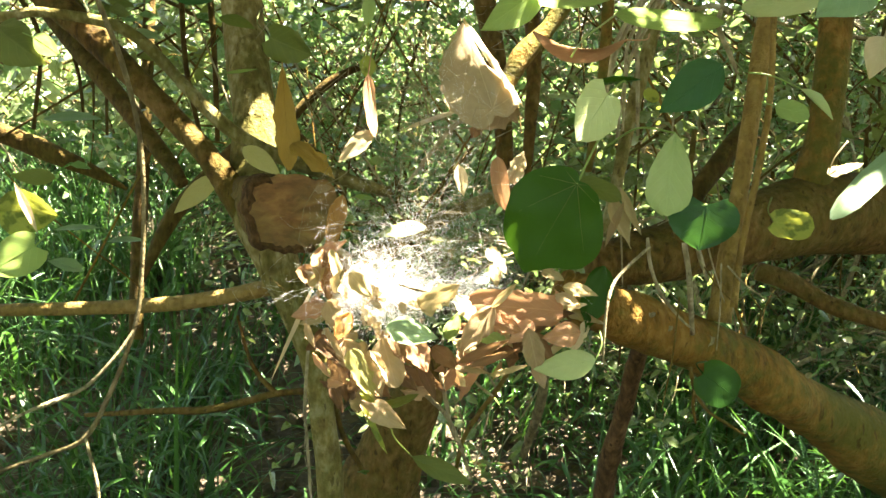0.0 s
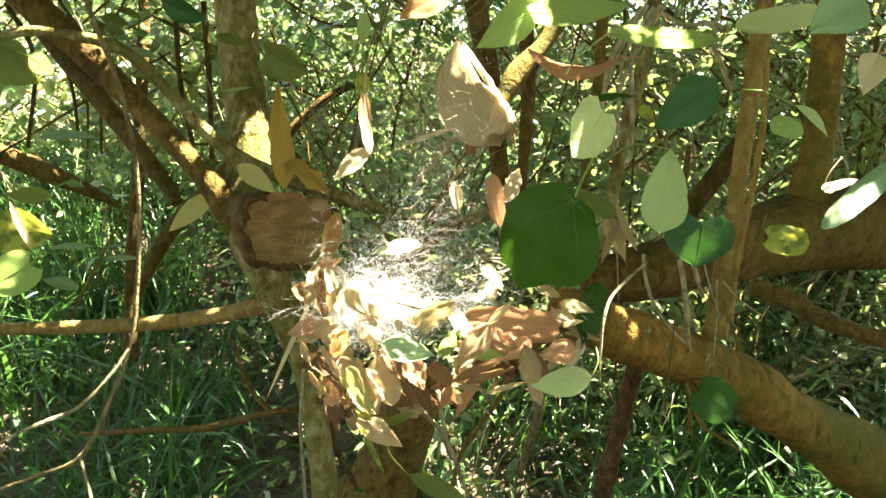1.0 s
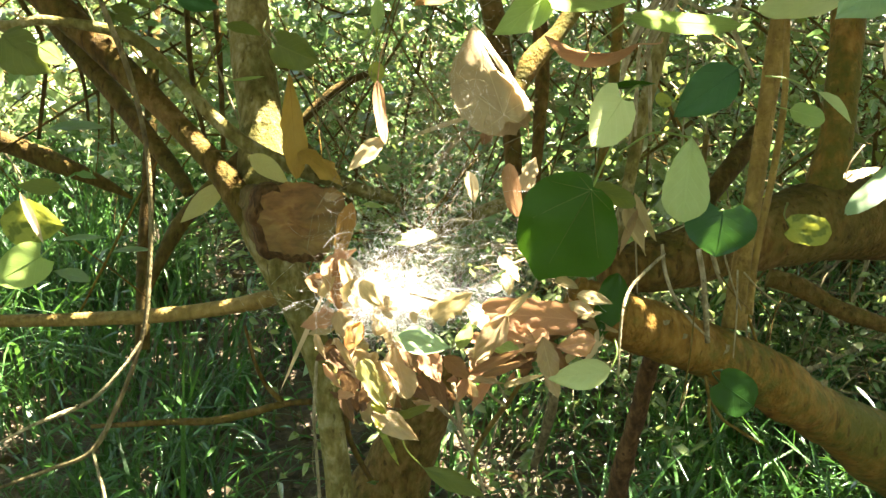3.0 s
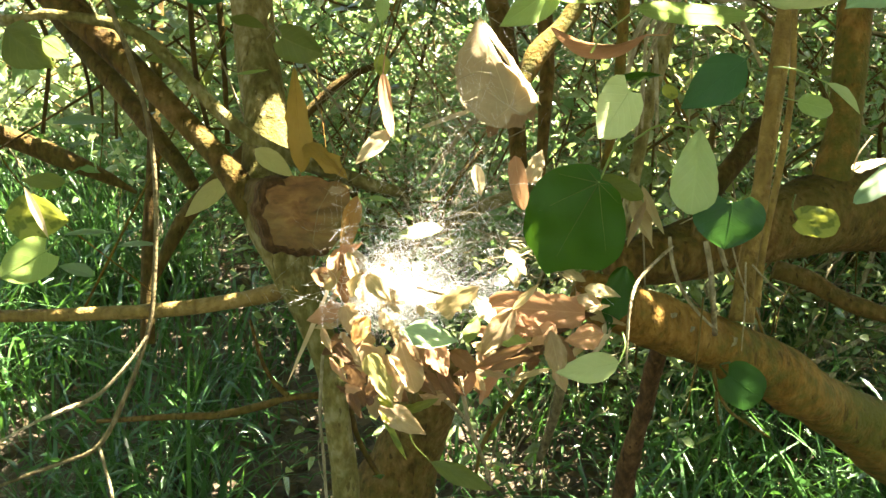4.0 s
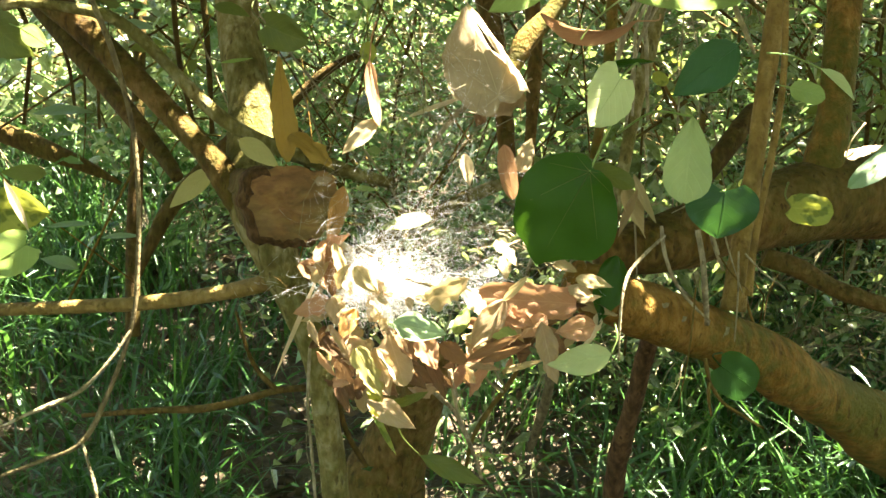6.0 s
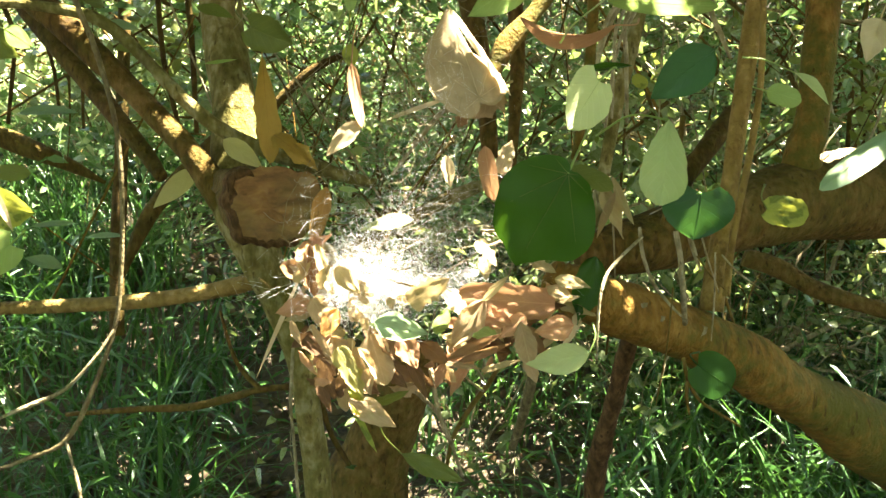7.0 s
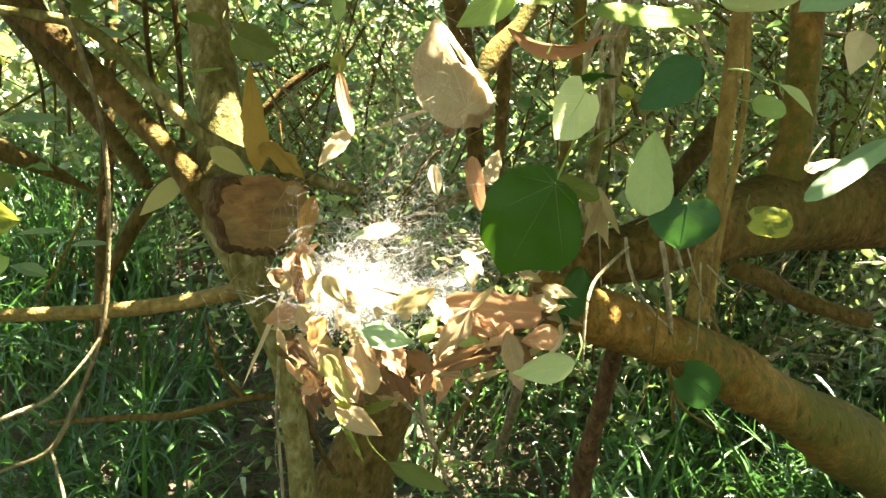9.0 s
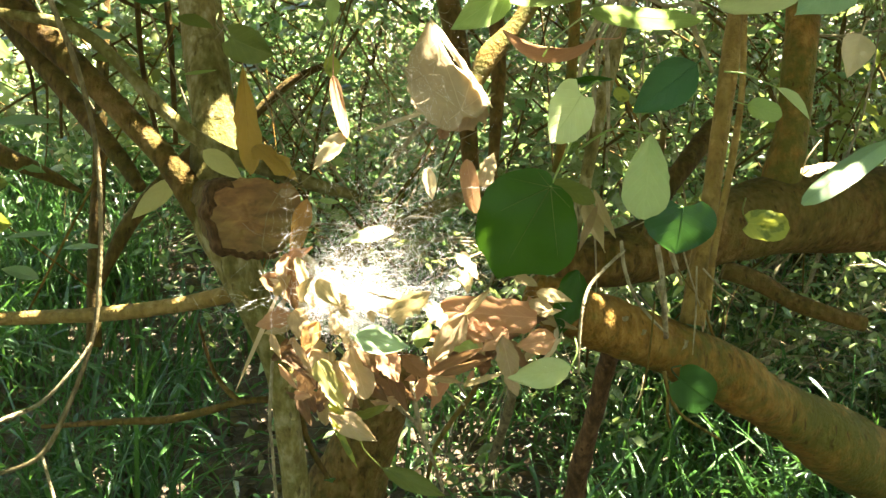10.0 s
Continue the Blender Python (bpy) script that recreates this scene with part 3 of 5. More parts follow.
VINE_GAPS = [((-0.300, 1.105, 1.117), 0.0098), ((-0.377, 1.059, 1.004), 0.0042), ((-0.417, 1.198, 1.345), 0.0126), ((-0.438, 1.174, 1.177), 0.0140), ((-0.441, 1.138, 1.135), 0.0040), ((-0.339, 1.057, 0.918), 0.0084),
        ((-0.298, 1.120, 1.223), 0.0028), ((-0.439, 1.190, 1.179), 0.0100), ((-0.426, 1.190, 1.166), 0.0070)]
TRUNK_GAPS = [((0.429, 1.200, 1.217), 0.0140), ((0.149, 1.003, 1.108), 0.0098), ((0.232, 0.975, 1.193), 0.0090), ((0.347, 1.112, 1.167), 0.0030), ((0.330, 0.868, 1.227), 0.0060), ((0.193, 1.190, 1.073), 0.0005),
        ((0.216, 1.190, 1.071), 0.0005)]
HIGH_LEAF_GAPS = [((-0.086, 1.063, 1.245), 0.0210), ((0.157, 0.947, 1.358), 0.0030), ((0.192, 0.937, 1.357), 0.0080), ((0.082, 0.970, 1.376), 0.0140), ((-0.009, 1.258, 1.268), 0.0028), ((0.032, 1.200, 1.356), 0.0055),
        ((0.045, 1.200, 1.337), 0.0055), ((0.057, 1.200, 1.321), 0.0055), ((0.070, 1.190, 1.307), 0.0055), ((0.079, 1.190, 1.296), 0.0055), ((0.119, 1.350, 1.375), 0.0120), ((0.098, 1.340, 1.349), 0.0130),
        ((0.082, 1.340, 1.328), 0.0120), ((0.071, 1.330, 1.313), 0.0090), ((0.035, 1.200, 1.316), 0.0020), ((-0.073, 1.100, 1.246), 0.0080)]
FLOOR_GAPS = [((0.179, 3.579, 0.035), 0.1260), ((0.030, 3.577, 0.022), 0.0840), ((0.304, 3.619, 0.034), 0.0700), ((-0.046, 3.661, 0.045), 0.0420), ((0.402, 3.553, -0.005), 0.0560), ((-0.478, 3.766, 0.070), 0.0560)]
GAPS = WEB_GAPS + CLUSTER_GAPS + PINK_LEAF_GAPS + LIMB_GAPS + VINE_GAPS + TRUNK_GAPS + HIGH_LEAF_GAPS + FLOOR_GAPS
stray = random.Random(3)
GAPS += [((stray.uniform(-0.7, 1.2), stray.uniform(2.3, 3.6), stray.uniform(0.1, 0.9)), stray.uniform(0.006, 0.02)) for _ in range(60)]
GAPS += [((stray.uniform(-0.1, 0.32), stray.uniform(2.9, 3.7), stray.uniform(0.0, 0.3)), stray.uniform(0.02, 0.045)) for _ in range(14)]


# unseen leaf layers added overhead to cast the dappled shade
def build_canopy():
    rng = np.random.default_rng(31)
    ray = np.array(TO_SUN)
    low, high, n = np.array((-3.6, -2.0, 1.75)), np.array((4.6, 8.6, 3.7)), 150000
    p = low + (high - low) * rng.random((n, 3))
    foot = p - ray * ((p[:, 2] - 1.1) / ray[2])[:, None]
    near = foot[:, 1] < 2.1
    gloom = near | ((foot[:, 0] < 0.15) & (foot[:, 0] > -1.7) & (foot[:, 1] > 2.9) & (foot[:, 1] < 4.9))
    grown = np.array([noise.noise(Vector(q) * 1.0) + 0.5 * noise.noise(Vector(q) * 3.1) for q in p])
    keep = (gloom & (grown > -0.9)) | (~gloom & (grown > np.where(foot[:, 0] > 0.35, -0.4, -0.15)) & (rng.random(n) < np.where(foot[:, 0] < 0.35, np.where(foot[:, 1] > 2.6, np.where(foot[:, 0] < -0.4, 0.03, 0.07), 0.25), np.where(foot[:, 1] > 4.4, 0.95, np.where((foot[:, 0] < 1.7) & (foot[:, 1] > 2.7), 0.75, 0.95)))))
    # left nearly open so that sun reaches the left background
    def sunny(q):
        at = q - ray * ((q[:, 2] - 1.1) / ray[2])[:, None]
        return (at[:, 0] < -1.02) & (at[:, 1] > 2.8) & (at[:, 1] < 4.05)
    keep &= ~sunny(p) | (rng.random(n) < 0.1)
    glade = p - ray * ((p[:, 2] - 1.7) / ray[2])[:, None]
    keep &= (foot[:, 1] > 0.45) & ~((glade[:, 0] < -0.2) & (glade[:, 1] > 4.8) & (rng.random(n) < 0.97))
    keep &= (p[:, 2] > 2.1 + 0.1 * np.maximum(p[:, 1] - 2.0, 0)) | (near & (p[:, 1] < 2.2))
    extra = np.array((-2.2, 0.5, 1.75)) + np.array((5.2, 2.4, 1.6)) * rng.random((34000, 3))
    extra = extra[(extra - ray * ((extra[:, 2] - 1.1) / ray[2])[:, None])[:, 1] < 2.35]
    # leaves added along the sun's ray to shade the large heart leaf
    over = np.array((0.105, 0.985, 1.192)) + ray * rng.uniform(0.75, 1.3, 420)[:, None] + rng.normal(0, 0.024, (420, 3))
    extra = np.vstack([extra, over])
    # leaves added to deepen the shade over the undergrowth
    dense = np.array((-1.3, 2.8, 2.3)) + np.array((2.4, 1.6, 1.5)) * rng.random((11000, 3))
    # small leaves added out of view to shade the near things
    fine = np.array((-0.62, 0.75, 0)) + np.array((1.2, 1.0, 0)) * rng.random((70000, 3))
    fine = fine + ray * (rng.uniform(0.85, 1.35, len(fine)) / ray[2])[:, None] + np.array((0, 0, 1.05))
    me = scatter("leafy_sprays", fine, 34, 0.018, 0.013, droop=0.3, rows=((0, 0.2), (0.4, 1.0), (1.0, 0.1)), gaps=GAPS)
    tagged(part("leafy_sprays", me, CANOPY_LEAF), "unseen layer of small leaves added to shade the foreground", "tree canopy", kind="stuff")
    # leaves added to darken the background on the right
    clump = np.array((0.9, 2.7, 2.4)) + np.array((3.6, 4.2, 1.4)) * rng.random((16000, 3))
    clump = clump[[noise.noise(Vector(v) * 1.2) > -0.12 for v in clump]]
    extra = np.vstack([extra, clump])
    dense = dense[~sunny(dense)]
    me = scatter("tree_canopy", np.vstack([p[keep], extra, dense]), 32, 0.075, 0.055, droop=0.3, rows=((0, 0.2), (0.4, 1.0), (1.0, 0.1)), gaps=GAPS)
    tagged(part("tree_canopy", me, CANOPY_LEAF), "unseen leafy canopy added overhead for shade, with holes cut for sun", "tree canopy", kind="stuff")
    q = np.array((-10, -9, 3.8)) + np.array((20, 20, 1.8)) * rng.random((84000, 3))
    keep = np.array([noise.noise(Vector(v) * 0.5) > -0.35 for v in q])
    under = q - ray * ((q[:, 2] - 1.5) / ray[2])[:, None]
    keep &= (under[:, 1] < np.where(under[:, 0] < 0.3, 2.3, 3.6)) | (rng.random(len(q)) < np.where(under[:, 0] < -0.4, 0.01, np.where(under[:, 0] > 0.6, 0.22, 0.07)))
    # a few leaves added to keep the sun off the low leaf
    low_leaf_shade = np.array((0.288, 1.090, 1.009)) + ray * np.linspace(3.0, 3.6, 5)[:, None]
    me = scatter("upper_canopy", np.vstack([q[keep], low_leaf_shade - np.array((0.03, 0.03, 0.0))]), 33, 0.2, 0.14, droop=0.3, rows=((0, 0.2), (0.4, 1.0), (1.0, 0.1)), gaps=GAPS)
    tagged(part("upper_canopy", me, CANOPY_LEAF), "unseen high canopy of broad green leaves added for shade", "tree canopy", kind="stuff")


build_canopy()

def torn_stub(root, end, r, parent):
    """A snapped limb: bark sleeve, and an uneven torn face of splintered wood."""
    a, b = Vector(root), Vector(end)
    home = parent.matrix_basis.translation
    y = (b - a).normalized()
    x = y.cross(Vector((0.12, 0, 1))).normalized()
    z = x.cross(y)
    n, rings = 40, 7

    def rim(t):
        c, q = math.cos(t), math.sin(t)
        box = 1 / max(abs(c) ** 8 + abs(q) ** 8, 0.01) ** 0.125
        return r * (0.46 + 0.44 * box) * (1 + 0.07 * noise.noise(Vector((2.2 * c, 2.2 * q, 4))) + 0.1 * noise.noise(Vector((6 * c, 6 * q, 1)))) * (1.0 if q > 0 else 0.84)
    verts = []
    for i in range(8):
        s = i / 7
        for k in range(n):
            t = 2 * math.pi * k / n
            rr = rim(t) * (0.62 + 0.4 * s) * (1 + 0.06 * noise.noise(Vector((5 * math.cos(t), 5 * math.sin(t), 8 * s))))
            p = a.lerp(b, s) + x * rr * 1.18 * math.cos(t) + z * rr * 1.02 * math.sin(t)
            if i == 7:
                p += y * r * 0.02 * noise.noise(Vector((4 * math.cos(t), 4 * math.sin(t), 9)))
            verts.append(p - home)
    faces = [(i * n + k, i * n + (k + 1) % n, (i + 1) * n + (k + 1) % n, (i + 1) * n + k) for i in range(7) for k in range(n)]
    sleeve = part("stub", mesh_of("stub", verts, faces), BARK_BROWN, parent, "snapped limb stub in brown bark")
    verts = []
    for i in range(rings + 1):
        s = 1 - i / rings
        for k in range(n):
            t = 2 * math.pi * k / n
            rr = rim(t) * s * 1.04
            u, w = 1.18 * rr * math.cos(t), 1.02 * rr * math.sin(t)
            deep = 0.12 * r * noise.noise(Vector((u / r * 2.4, w / r * 5.5, 2))) + 0.10 * r * noise.noise(Vector((u / r * 7, w / r * 18, 5)))
            verts.append(b + x * u + z * w + y * (deep - 0.12 * r * (1 - s)) - home)
    faces = [(i * n + k, i * n + (k + 1) % n, (i + 1) * n + (k + 1) % n, (i + 1) * n + k) for i in range(rings) for k in range(n)]
    part("torn_face", mesh_of("torn_face", verts, faces), WOOD, sleeve, "splintered brown torn wood")
    verts, m = [], 26
    for i in range(m + 1):
        t = radians(-130 + 190 * i / m)
        rough = noise.noise(Vector((i * 0.55, 3, 0)))
        for s, lift in ((0.87 + 0.14 * rough, 0.02), (0.94 + 0.07 * rough, 0.14), (1.06, 0.10), (1.08, -0.25)):
            rr = rim(t) * s
            verts.append(b + x * 1.18 * rr * math.cos(t) + z * 1.02 * rr * math.sin(t) + y * r * (lift + 0.12 * noise.noise(Vector((i * 0.9, s * 3, 6)))) - home)
    faces = [(i * 4 + k, i * 4 + k + 1, i * 4 + k + 5, i * 4 + k + 4) for i in range(m) for k in range(3)]
    part("bark_lip", mesh_of("bark_lip", verts, faces), BARK_RED, sleeve, "dark ragged lip of bark")


# ---- the forked tree with a torn stub ----
forked = thing("forked_tree", "forked olive-barked tree with a torn brown limb stub", "tree", (-0.158, 1.507, 0.382))
limb("trunk", [(-0.153, 1.544, 0.360, 0.0225), (-0.158, 1.533, 0.712, 0.0193), (-0.165, 1.510, 0.835, 0.0180), (-0.176, 1.504, 0.933, 0.0193), (-0.203, 1.505, 1.012, 0.0238), (-0.228, 1.504, 1.082, 0.0305), (-0.253, 1.523, 1.141, 0.0354),
               (-0.262, 1.550, 1.193, 0.0327), (-0.265, 1.591, 1.270, 0.0302), (-0.280, 1.623, 1.349, 0.0305), (-0.292, 1.656, 1.446, 0.0301), (-0.304, 1.693, 1.562, 0.0288)], BARK_OLIVE, forked, 18, 8, 0.10, 3)
limb("leaning_limb", [(-0.241, 1.520, 1.094, 0.0229), (-0.278, 1.516, 1.158, 0.0213), (-0.305, 1.525, 1.195, 0.0176), (-0.329, 1.540, 1.221, 0.0162), (-0.377, 1.565, 1.268, 0.0157), (-0.417, 1.585, 1.305, 0.0167), (-0.465, 1.610, 1.348, 0.0186), (-0.510, 1.635, 1.386, 0.0205), (-0.565, 1.665, 1.431, 0.0226), (-0.647, 1.710, 1.498, 0.0249)],
     BARK_BROWN, forked, 18, 8, 0.10, 5, "dark leaning limb with sunlit flecks")
limb("back_limb", [(-0.406, 1.750, 1.157, 0.0097), (-0.430, 1.775, 1.185, 0.0125), (-0.480, 1.810, 1.240, 0.0146), (-0.538, 1.860, 1.298, 0.0159), (-0.602, 1.905, 1.363, 0.0172), (-0.659, 1.950, 1.421, 0.0176), (-0.723, 2.010, 1.500, 0.0192)], BARK_DARK, forked, 14, 6, 0.1, 6)
torn_stub((-0.265, 1.555, 1.154), (-0.191, 1.392, 1.145), 0.0560, forked)
limb("crossing_branch", [(-0.596, 1.449, 1.393, 0.0066), (-0.553, 1.449, 1.393, 0.0066), (-0.517, 1.448, 1.399, 0.0065), (-0.482, 1.448, 1.396, 0.0065), (-0.440, 1.447, 1.389, 0.0073), (-0.406, 1.447, 1.379, 0.0080), (-0.378, 1.446, 1.359, 0.0076), (-0.355, 1.447, 1.336, 0.0073), (-0.328, 1.450, 1.305, 0.0080), (-0.297, 1.452, 1.271, 0.0088), (-0.265, 1.456, 1.244, 0.0088), (-0.232, 1.459, 1.225, 0.0095), (-0.199, 1.462, 1.210, 0.0103), (-0.161, 1.468, 1.197, 0.0103), (-0.117, 1.475, 1.181, 0.0089), (-0.070, 1.495, 1.166, 0.0068)], BARK_OLIVE, forked, 12, 8, 0.12, 12)
limb("low_branch", [(-0.176, 1.539, 1.045, 0.0133), (-0.228, 1.577, 1.028, 0.0129), (-0.320, 1.634, 1.000, 0.0117), (-0.430, 1.672, 0.980, 0.0111), (-0.554, 1.710, 0.967, 0.0105), (-0.701, 1.749, 0.957, 0.0098), (-0.818, 1.769, 0.954, 0.0090)], BARK_SMOOTH, forked, 12, 8, 0.08, 15)

# ---- fallen trunks and stems on the other side ----
right = thing("leaning_tree", "low leaning brown tree with mossy bark", "tree", (0.849, 1.673, 0.631))
limb("trunk", [(0.124, 1.183, 1.095, 0.0181), (0.159, 1.190, 1.075, 0.0274), (0.217, 1.227, 1.046, 0.0301), (0.291, 1.272, 1.013, 0.0327), (0.373, 1.326, 0.963, 0.0355), (0.475, 1.397, 0.893, 0.0405), (0.604, 1.496, 0.807, 0.0475), (0.849, 1.675, 0.644, 0.0572)],
     BARK_WARM, right, 28, 16, 0.24, 21)
limb("thick_limb", [(0.200, 1.482, 1.070, 0.0264), (0.249, 1.503, 1.073, 0.0367), (0.324, 1.535, 1.085, 0.0405), (0.431, 1.588, 1.102, 0.0482), (0.527, 1.640, 1.116, 0.0580), (0.629, 1.691, 1.117, 0.0624), (0.788, 1.742, 1.118, 0.0659)],
     BARK_BROWN, right, 26, 12, 0.16, 23, "thick dark limb behind the stems")
limb("upright_limb", [(0.535, 1.652, 1.128, 0.0375), (0.545, 1.641, 1.195, 0.0264), (0.559, 1.652, 1.268, 0.0247), (0.569, 1.663, 1.350, 0.0247), (0.580, 1.685, 1.432, 0.0249), (0.589, 1.709, 1.532, 0.0250)], BARK_WARM, right, 14, 8, 0.14, 25)
limb("shoot", [(0.319, 1.276, 1.036, 0.0144), (0.327, 1.284, 1.094, 0.0124), (0.340, 1.294, 1.165, 0.0105), (0.353, 1.306, 1.249, 0.0105), (0.366, 1.317, 1.333, 0.0111), (0.378, 1.327, 1.404, 0.0111), (0.386, 1.337, 1.475, 0.0111)], BARK_SMOOTH, right, 12, 8, 0.07, 27)
limb("thin_shoot", [(0.328, 1.248, 1.058, 0.0045), (0.337, 1.258, 1.124, 0.0041), (0.356, 1.270, 1.212, 0.0041), (0.369, 1.281, 1.288, 0.0038), (0.373, 1.291, 1.364, 0.0035), (0.375, 1.304, 1.452, 0.0035)], BARK_SMOOTH, right, 8, 8, 0.05, 29)
limb("pale_shoot", [(0.230, 1.587, 1.094, 0.0088), (0.248, 1.598, 1.174, 0.0088), (0.266, 1.610, 1.261, 0.0096), (0.290, 1.623, 1.349, 0.0105), (0.306, 1.634, 1.428, 0.0105), (0.318, 1.645, 1.508, 0.0105)], BARK_OLIVE, right, 10, 8, 0.06, 31)

for at, size in [((0.293, 1.241, 1.017), 0.016), ((0.420, 1.341, 0.962), 0.011), ((0.427, 1.342, 0.972), 0.008), ((0.448, 1.354, 0.950), 0.010), ((0.246, 1.211, 1.040), 0.008), ((0.518, 1.395, 0.882), 0.010),
                 ((0.223, 1.193, 1.059), 0.008), ((0.366, 1.303, 0.982), 0.007), ((0.479, 1.369, 0.908), 0.008)]:
    c = Vector(at)
    leaf("bark_flake", c, c + Vector((size * 0.9, 0.2 * size, size * 0.45)), size * 0.8, BARK_GREY, "", "lobed", (-0.1, -1, 0.35), parent=right, wave=0.15, ragged=0.4, nl=6, nw=4)

dark = thing("dark_sapling", "dark brown upright sapling stem", "sapling", (0.234, 1.628, 0.309))
limb("stem", [(0.232, 1.674, 0.280, 0.0181), (0.241, 1.629, 0.675, 0.0154), (0.248, 1.593, 0.776, 0.0141), (0.258, 1.553, 0.855, 0.0133), (0.269, 1.514, 0.939, 0.0125), (0.276, 1.473, 1.002, 0.0106)], BARK_RED, dark, 12, 8, 0.22, 33)
low = thing("old_trunk", "thick brown mossy tree base in deep shade", "tree", (-0.125, 1.867, 0.217))
limb("trunk", [(-0.148, 1.914, 0.190, 0.0978), (-0.120, 1.916, 0.565, 0.0804), (-0.098, 1.908, 0.651, 0.0647), (-0.068, 1.889, 0.729, 0.0539), (-0.038, 1.868, 0.795, 0.0434), (-0.018, 1.855, 0.847, 0.0286), (-0.011, 1.858, 0.871, 0.0143)], BARK_BROWN, low, 18, 8, 0.12, 35)
stick = thing("broken_stick", "short broken brown stick", "stick", (0.116, 1.834, 0.696))
limb("stick", [(0.136, 1.850, 0.683, 0.0065), (0.145, 1.840, 0.713, 0.0074), (0.153, 1.800, 0.763, 0.0081), (0.161, 1.770, 0.814, 0.0080), (0.165, 1.760, 0.872, 0.0071)], BARK_VINE, stick, 10, 6, 0.12, 37)
snag = thing("snapped_branch", "snapped brown branch with a bright sunlit side", "branch", (0.153, 1.381, 1.428))
limb("branch", [(0.168, 1.394, 1.450, 0.0123), (0.150, 1.379, 1.412, 0.0115), (0.125, 1.364, 1.374, 0.0101), (0.094, 1.349, 1.341, 0.0127), (0.074, 1.334, 1.307, 0.0093), (0.050, 1.319, 1.272, 0.0046)], BARK_WARM, snag, 12, 6, 0.14, 39)

# ---- hanging vine ----
vine = thing("hanging_vine", "thin grey vine hanging in a long curve", "vine", (-0.340, 1.144, 1.390))
limb("stem", [(-0.357, 1.148, 1.423, 0.0028), (-0.337, 1.141, 1.373, 0.0028), (-0.320, 1.135, 1.329, 0.0028), (-0.304, 1.126, 1.267, 0.0025), (-0.298, 1.117, 1.200, 0.0023), (-0.300, 1.106, 1.122, 0.0023), (-0.307, 1.098, 1.067, 0.0023), (-0.331, 1.089, 1.003, 0.0025), (-0.357, 1.083, 0.958, 0.0028),
              (-0.396, 1.081, 0.941, 0.0023), (-0.441, 1.078, 0.925, 0.0020), (-0.475, 1.076, 0.911, 0.0020)], BARK_VINE, vine, 8, 8, 0.12, 41)
limb("side_twig", [(-0.306, 1.098, 1.067, 0.0014), (-0.323, 1.085, 1.041, 0.0017), (-0.350, 1.071, 1.013, 0.0019), (-0.380, 1.059, 1.001, 0.0025), (-0.401, 1.048, 0.994, 0.0016), (-0.432, 1.035, 0.979, 0.0011)], BARK_GREY, vine, 7, 6, 0.12, 43)
limb("lower_twig", [(-0.356, 1.083, 0.958, 0.0017), (-0.347, 1.070, 0.939, 0.0017), (-0.338, 1.057, 0.918, 0.0019), (-0.335, 1.052, 0.879, 0.0011)], BARK_GREY, vine, 7, 6, 0.1, 45)
fallen = thing("low_twig", "low brown twig branching above the ground", "twig", (-0.162, 1.702, 0.840))
limb("stem", [(-0.123, 1.654, 0.856, 0.0060), (-0.194, 1.673, 0.846, 0.0056), (-0.259, 1.702, 0.834, 0.0053), (-0.317, 1.729, 0.812, 0.0063), (-0.383, 1.747, 0.794, 0.0063), (-0.461, 1.766, 0.787, 0.0055), (-0.589, 1.794, 0.772, 0.0037)], BARK_BROWN, fallen, 8, 6, 0.12, 47)
limb("fork", [(-0.259, 1.702, 0.834, 0.0044), (-0.285, 1.715, 0.855, 0.0040), (-0.306, 1.729, 0.887, 0.0031), (-0.329, 1.768, 0.943, 0.0023)], BARK_BROWN, fallen, 8, 6, 0.1, 49)
far = thing("fallen_log", "far fallen log with sunlit top", "log", (-1.061, 3.005, 1.123))
limb("log", [(-1.272, 3.018, 1.220, 0.0256), (-1.121, 3.011, 1.168, 0.0271), (-1.016, 3.005, 1.123, 0.0241), (-0.932, 3.019, 1.083, 0.0167), (-0.859, 3.053, 1.036, 0.0046)], BARK_DARK, far, 12, 6, 0.12, 51)

# ---- fine twigs ----
def twig(name, points, material, label, category="twig", sides=7, lump=0.12, seed=0, group=""):
    ob = thing(name, label, category, points[0][:3], group)
    limb("stem", points, material, ob, sides, 6, lump, seed)
    return ob


twig("lit_twig", [(0.193, 1.040, 1.156, 0.0013), (0.171, 1.028, 1.139, 0.0016), (0.157, 1.016, 1.126, 0.0016), (0.149, 1.003, 1.108, 0.0015), (0.146, 0.999, 1.077, 0.0013), (0.145, 0.995, 1.052, 0.0010)], BARK_GREY, "thin grey twig in bright sun")
twig("hanging_root", [(0.257, 1.189, 1.140, 0.0030), (0.262, 1.185, 1.110, 0.0030), (0.264, 1.181, 1.080, 0.0033), (0.275, 1.215, 1.035, 0.0028)], BARK_GREY, "thin grey hanging root", "root", group="hanging roots")
twig("hanging_root", [(0.270, 1.189, 1.140, 0.0024), (0.276, 1.186, 1.119, 0.0027), (0.283, 1.183, 1.098, 0.0015)], BARK_GREY, "short grey hanging root", "root", group="hanging roots")
twig("dangling_twig", [(0.200, 1.091, 1.158, 0.0017), (0.203, 1.087, 1.131, 0.0019), (0.213, 1.083, 1.104, 0.0017), (0.230, 1.080, 1.082, 0.0014), (0.245, 1.078, 1.068, 0.0008)], BARK_GREY, "fine dry twig dangling from above")
twig("under_twig", [(0.275, 1.220, 0.996, 0.0022), (0.280, 1.216, 0.971, 0.0022), (0.293, 1.213, 0.949, 0.0019), (0.315, 1.211, 0.934, 0.0019), (0.337, 1.209, 0.920, 0.0013)], BARK_BROWN, "brown twig hanging under the trunk")
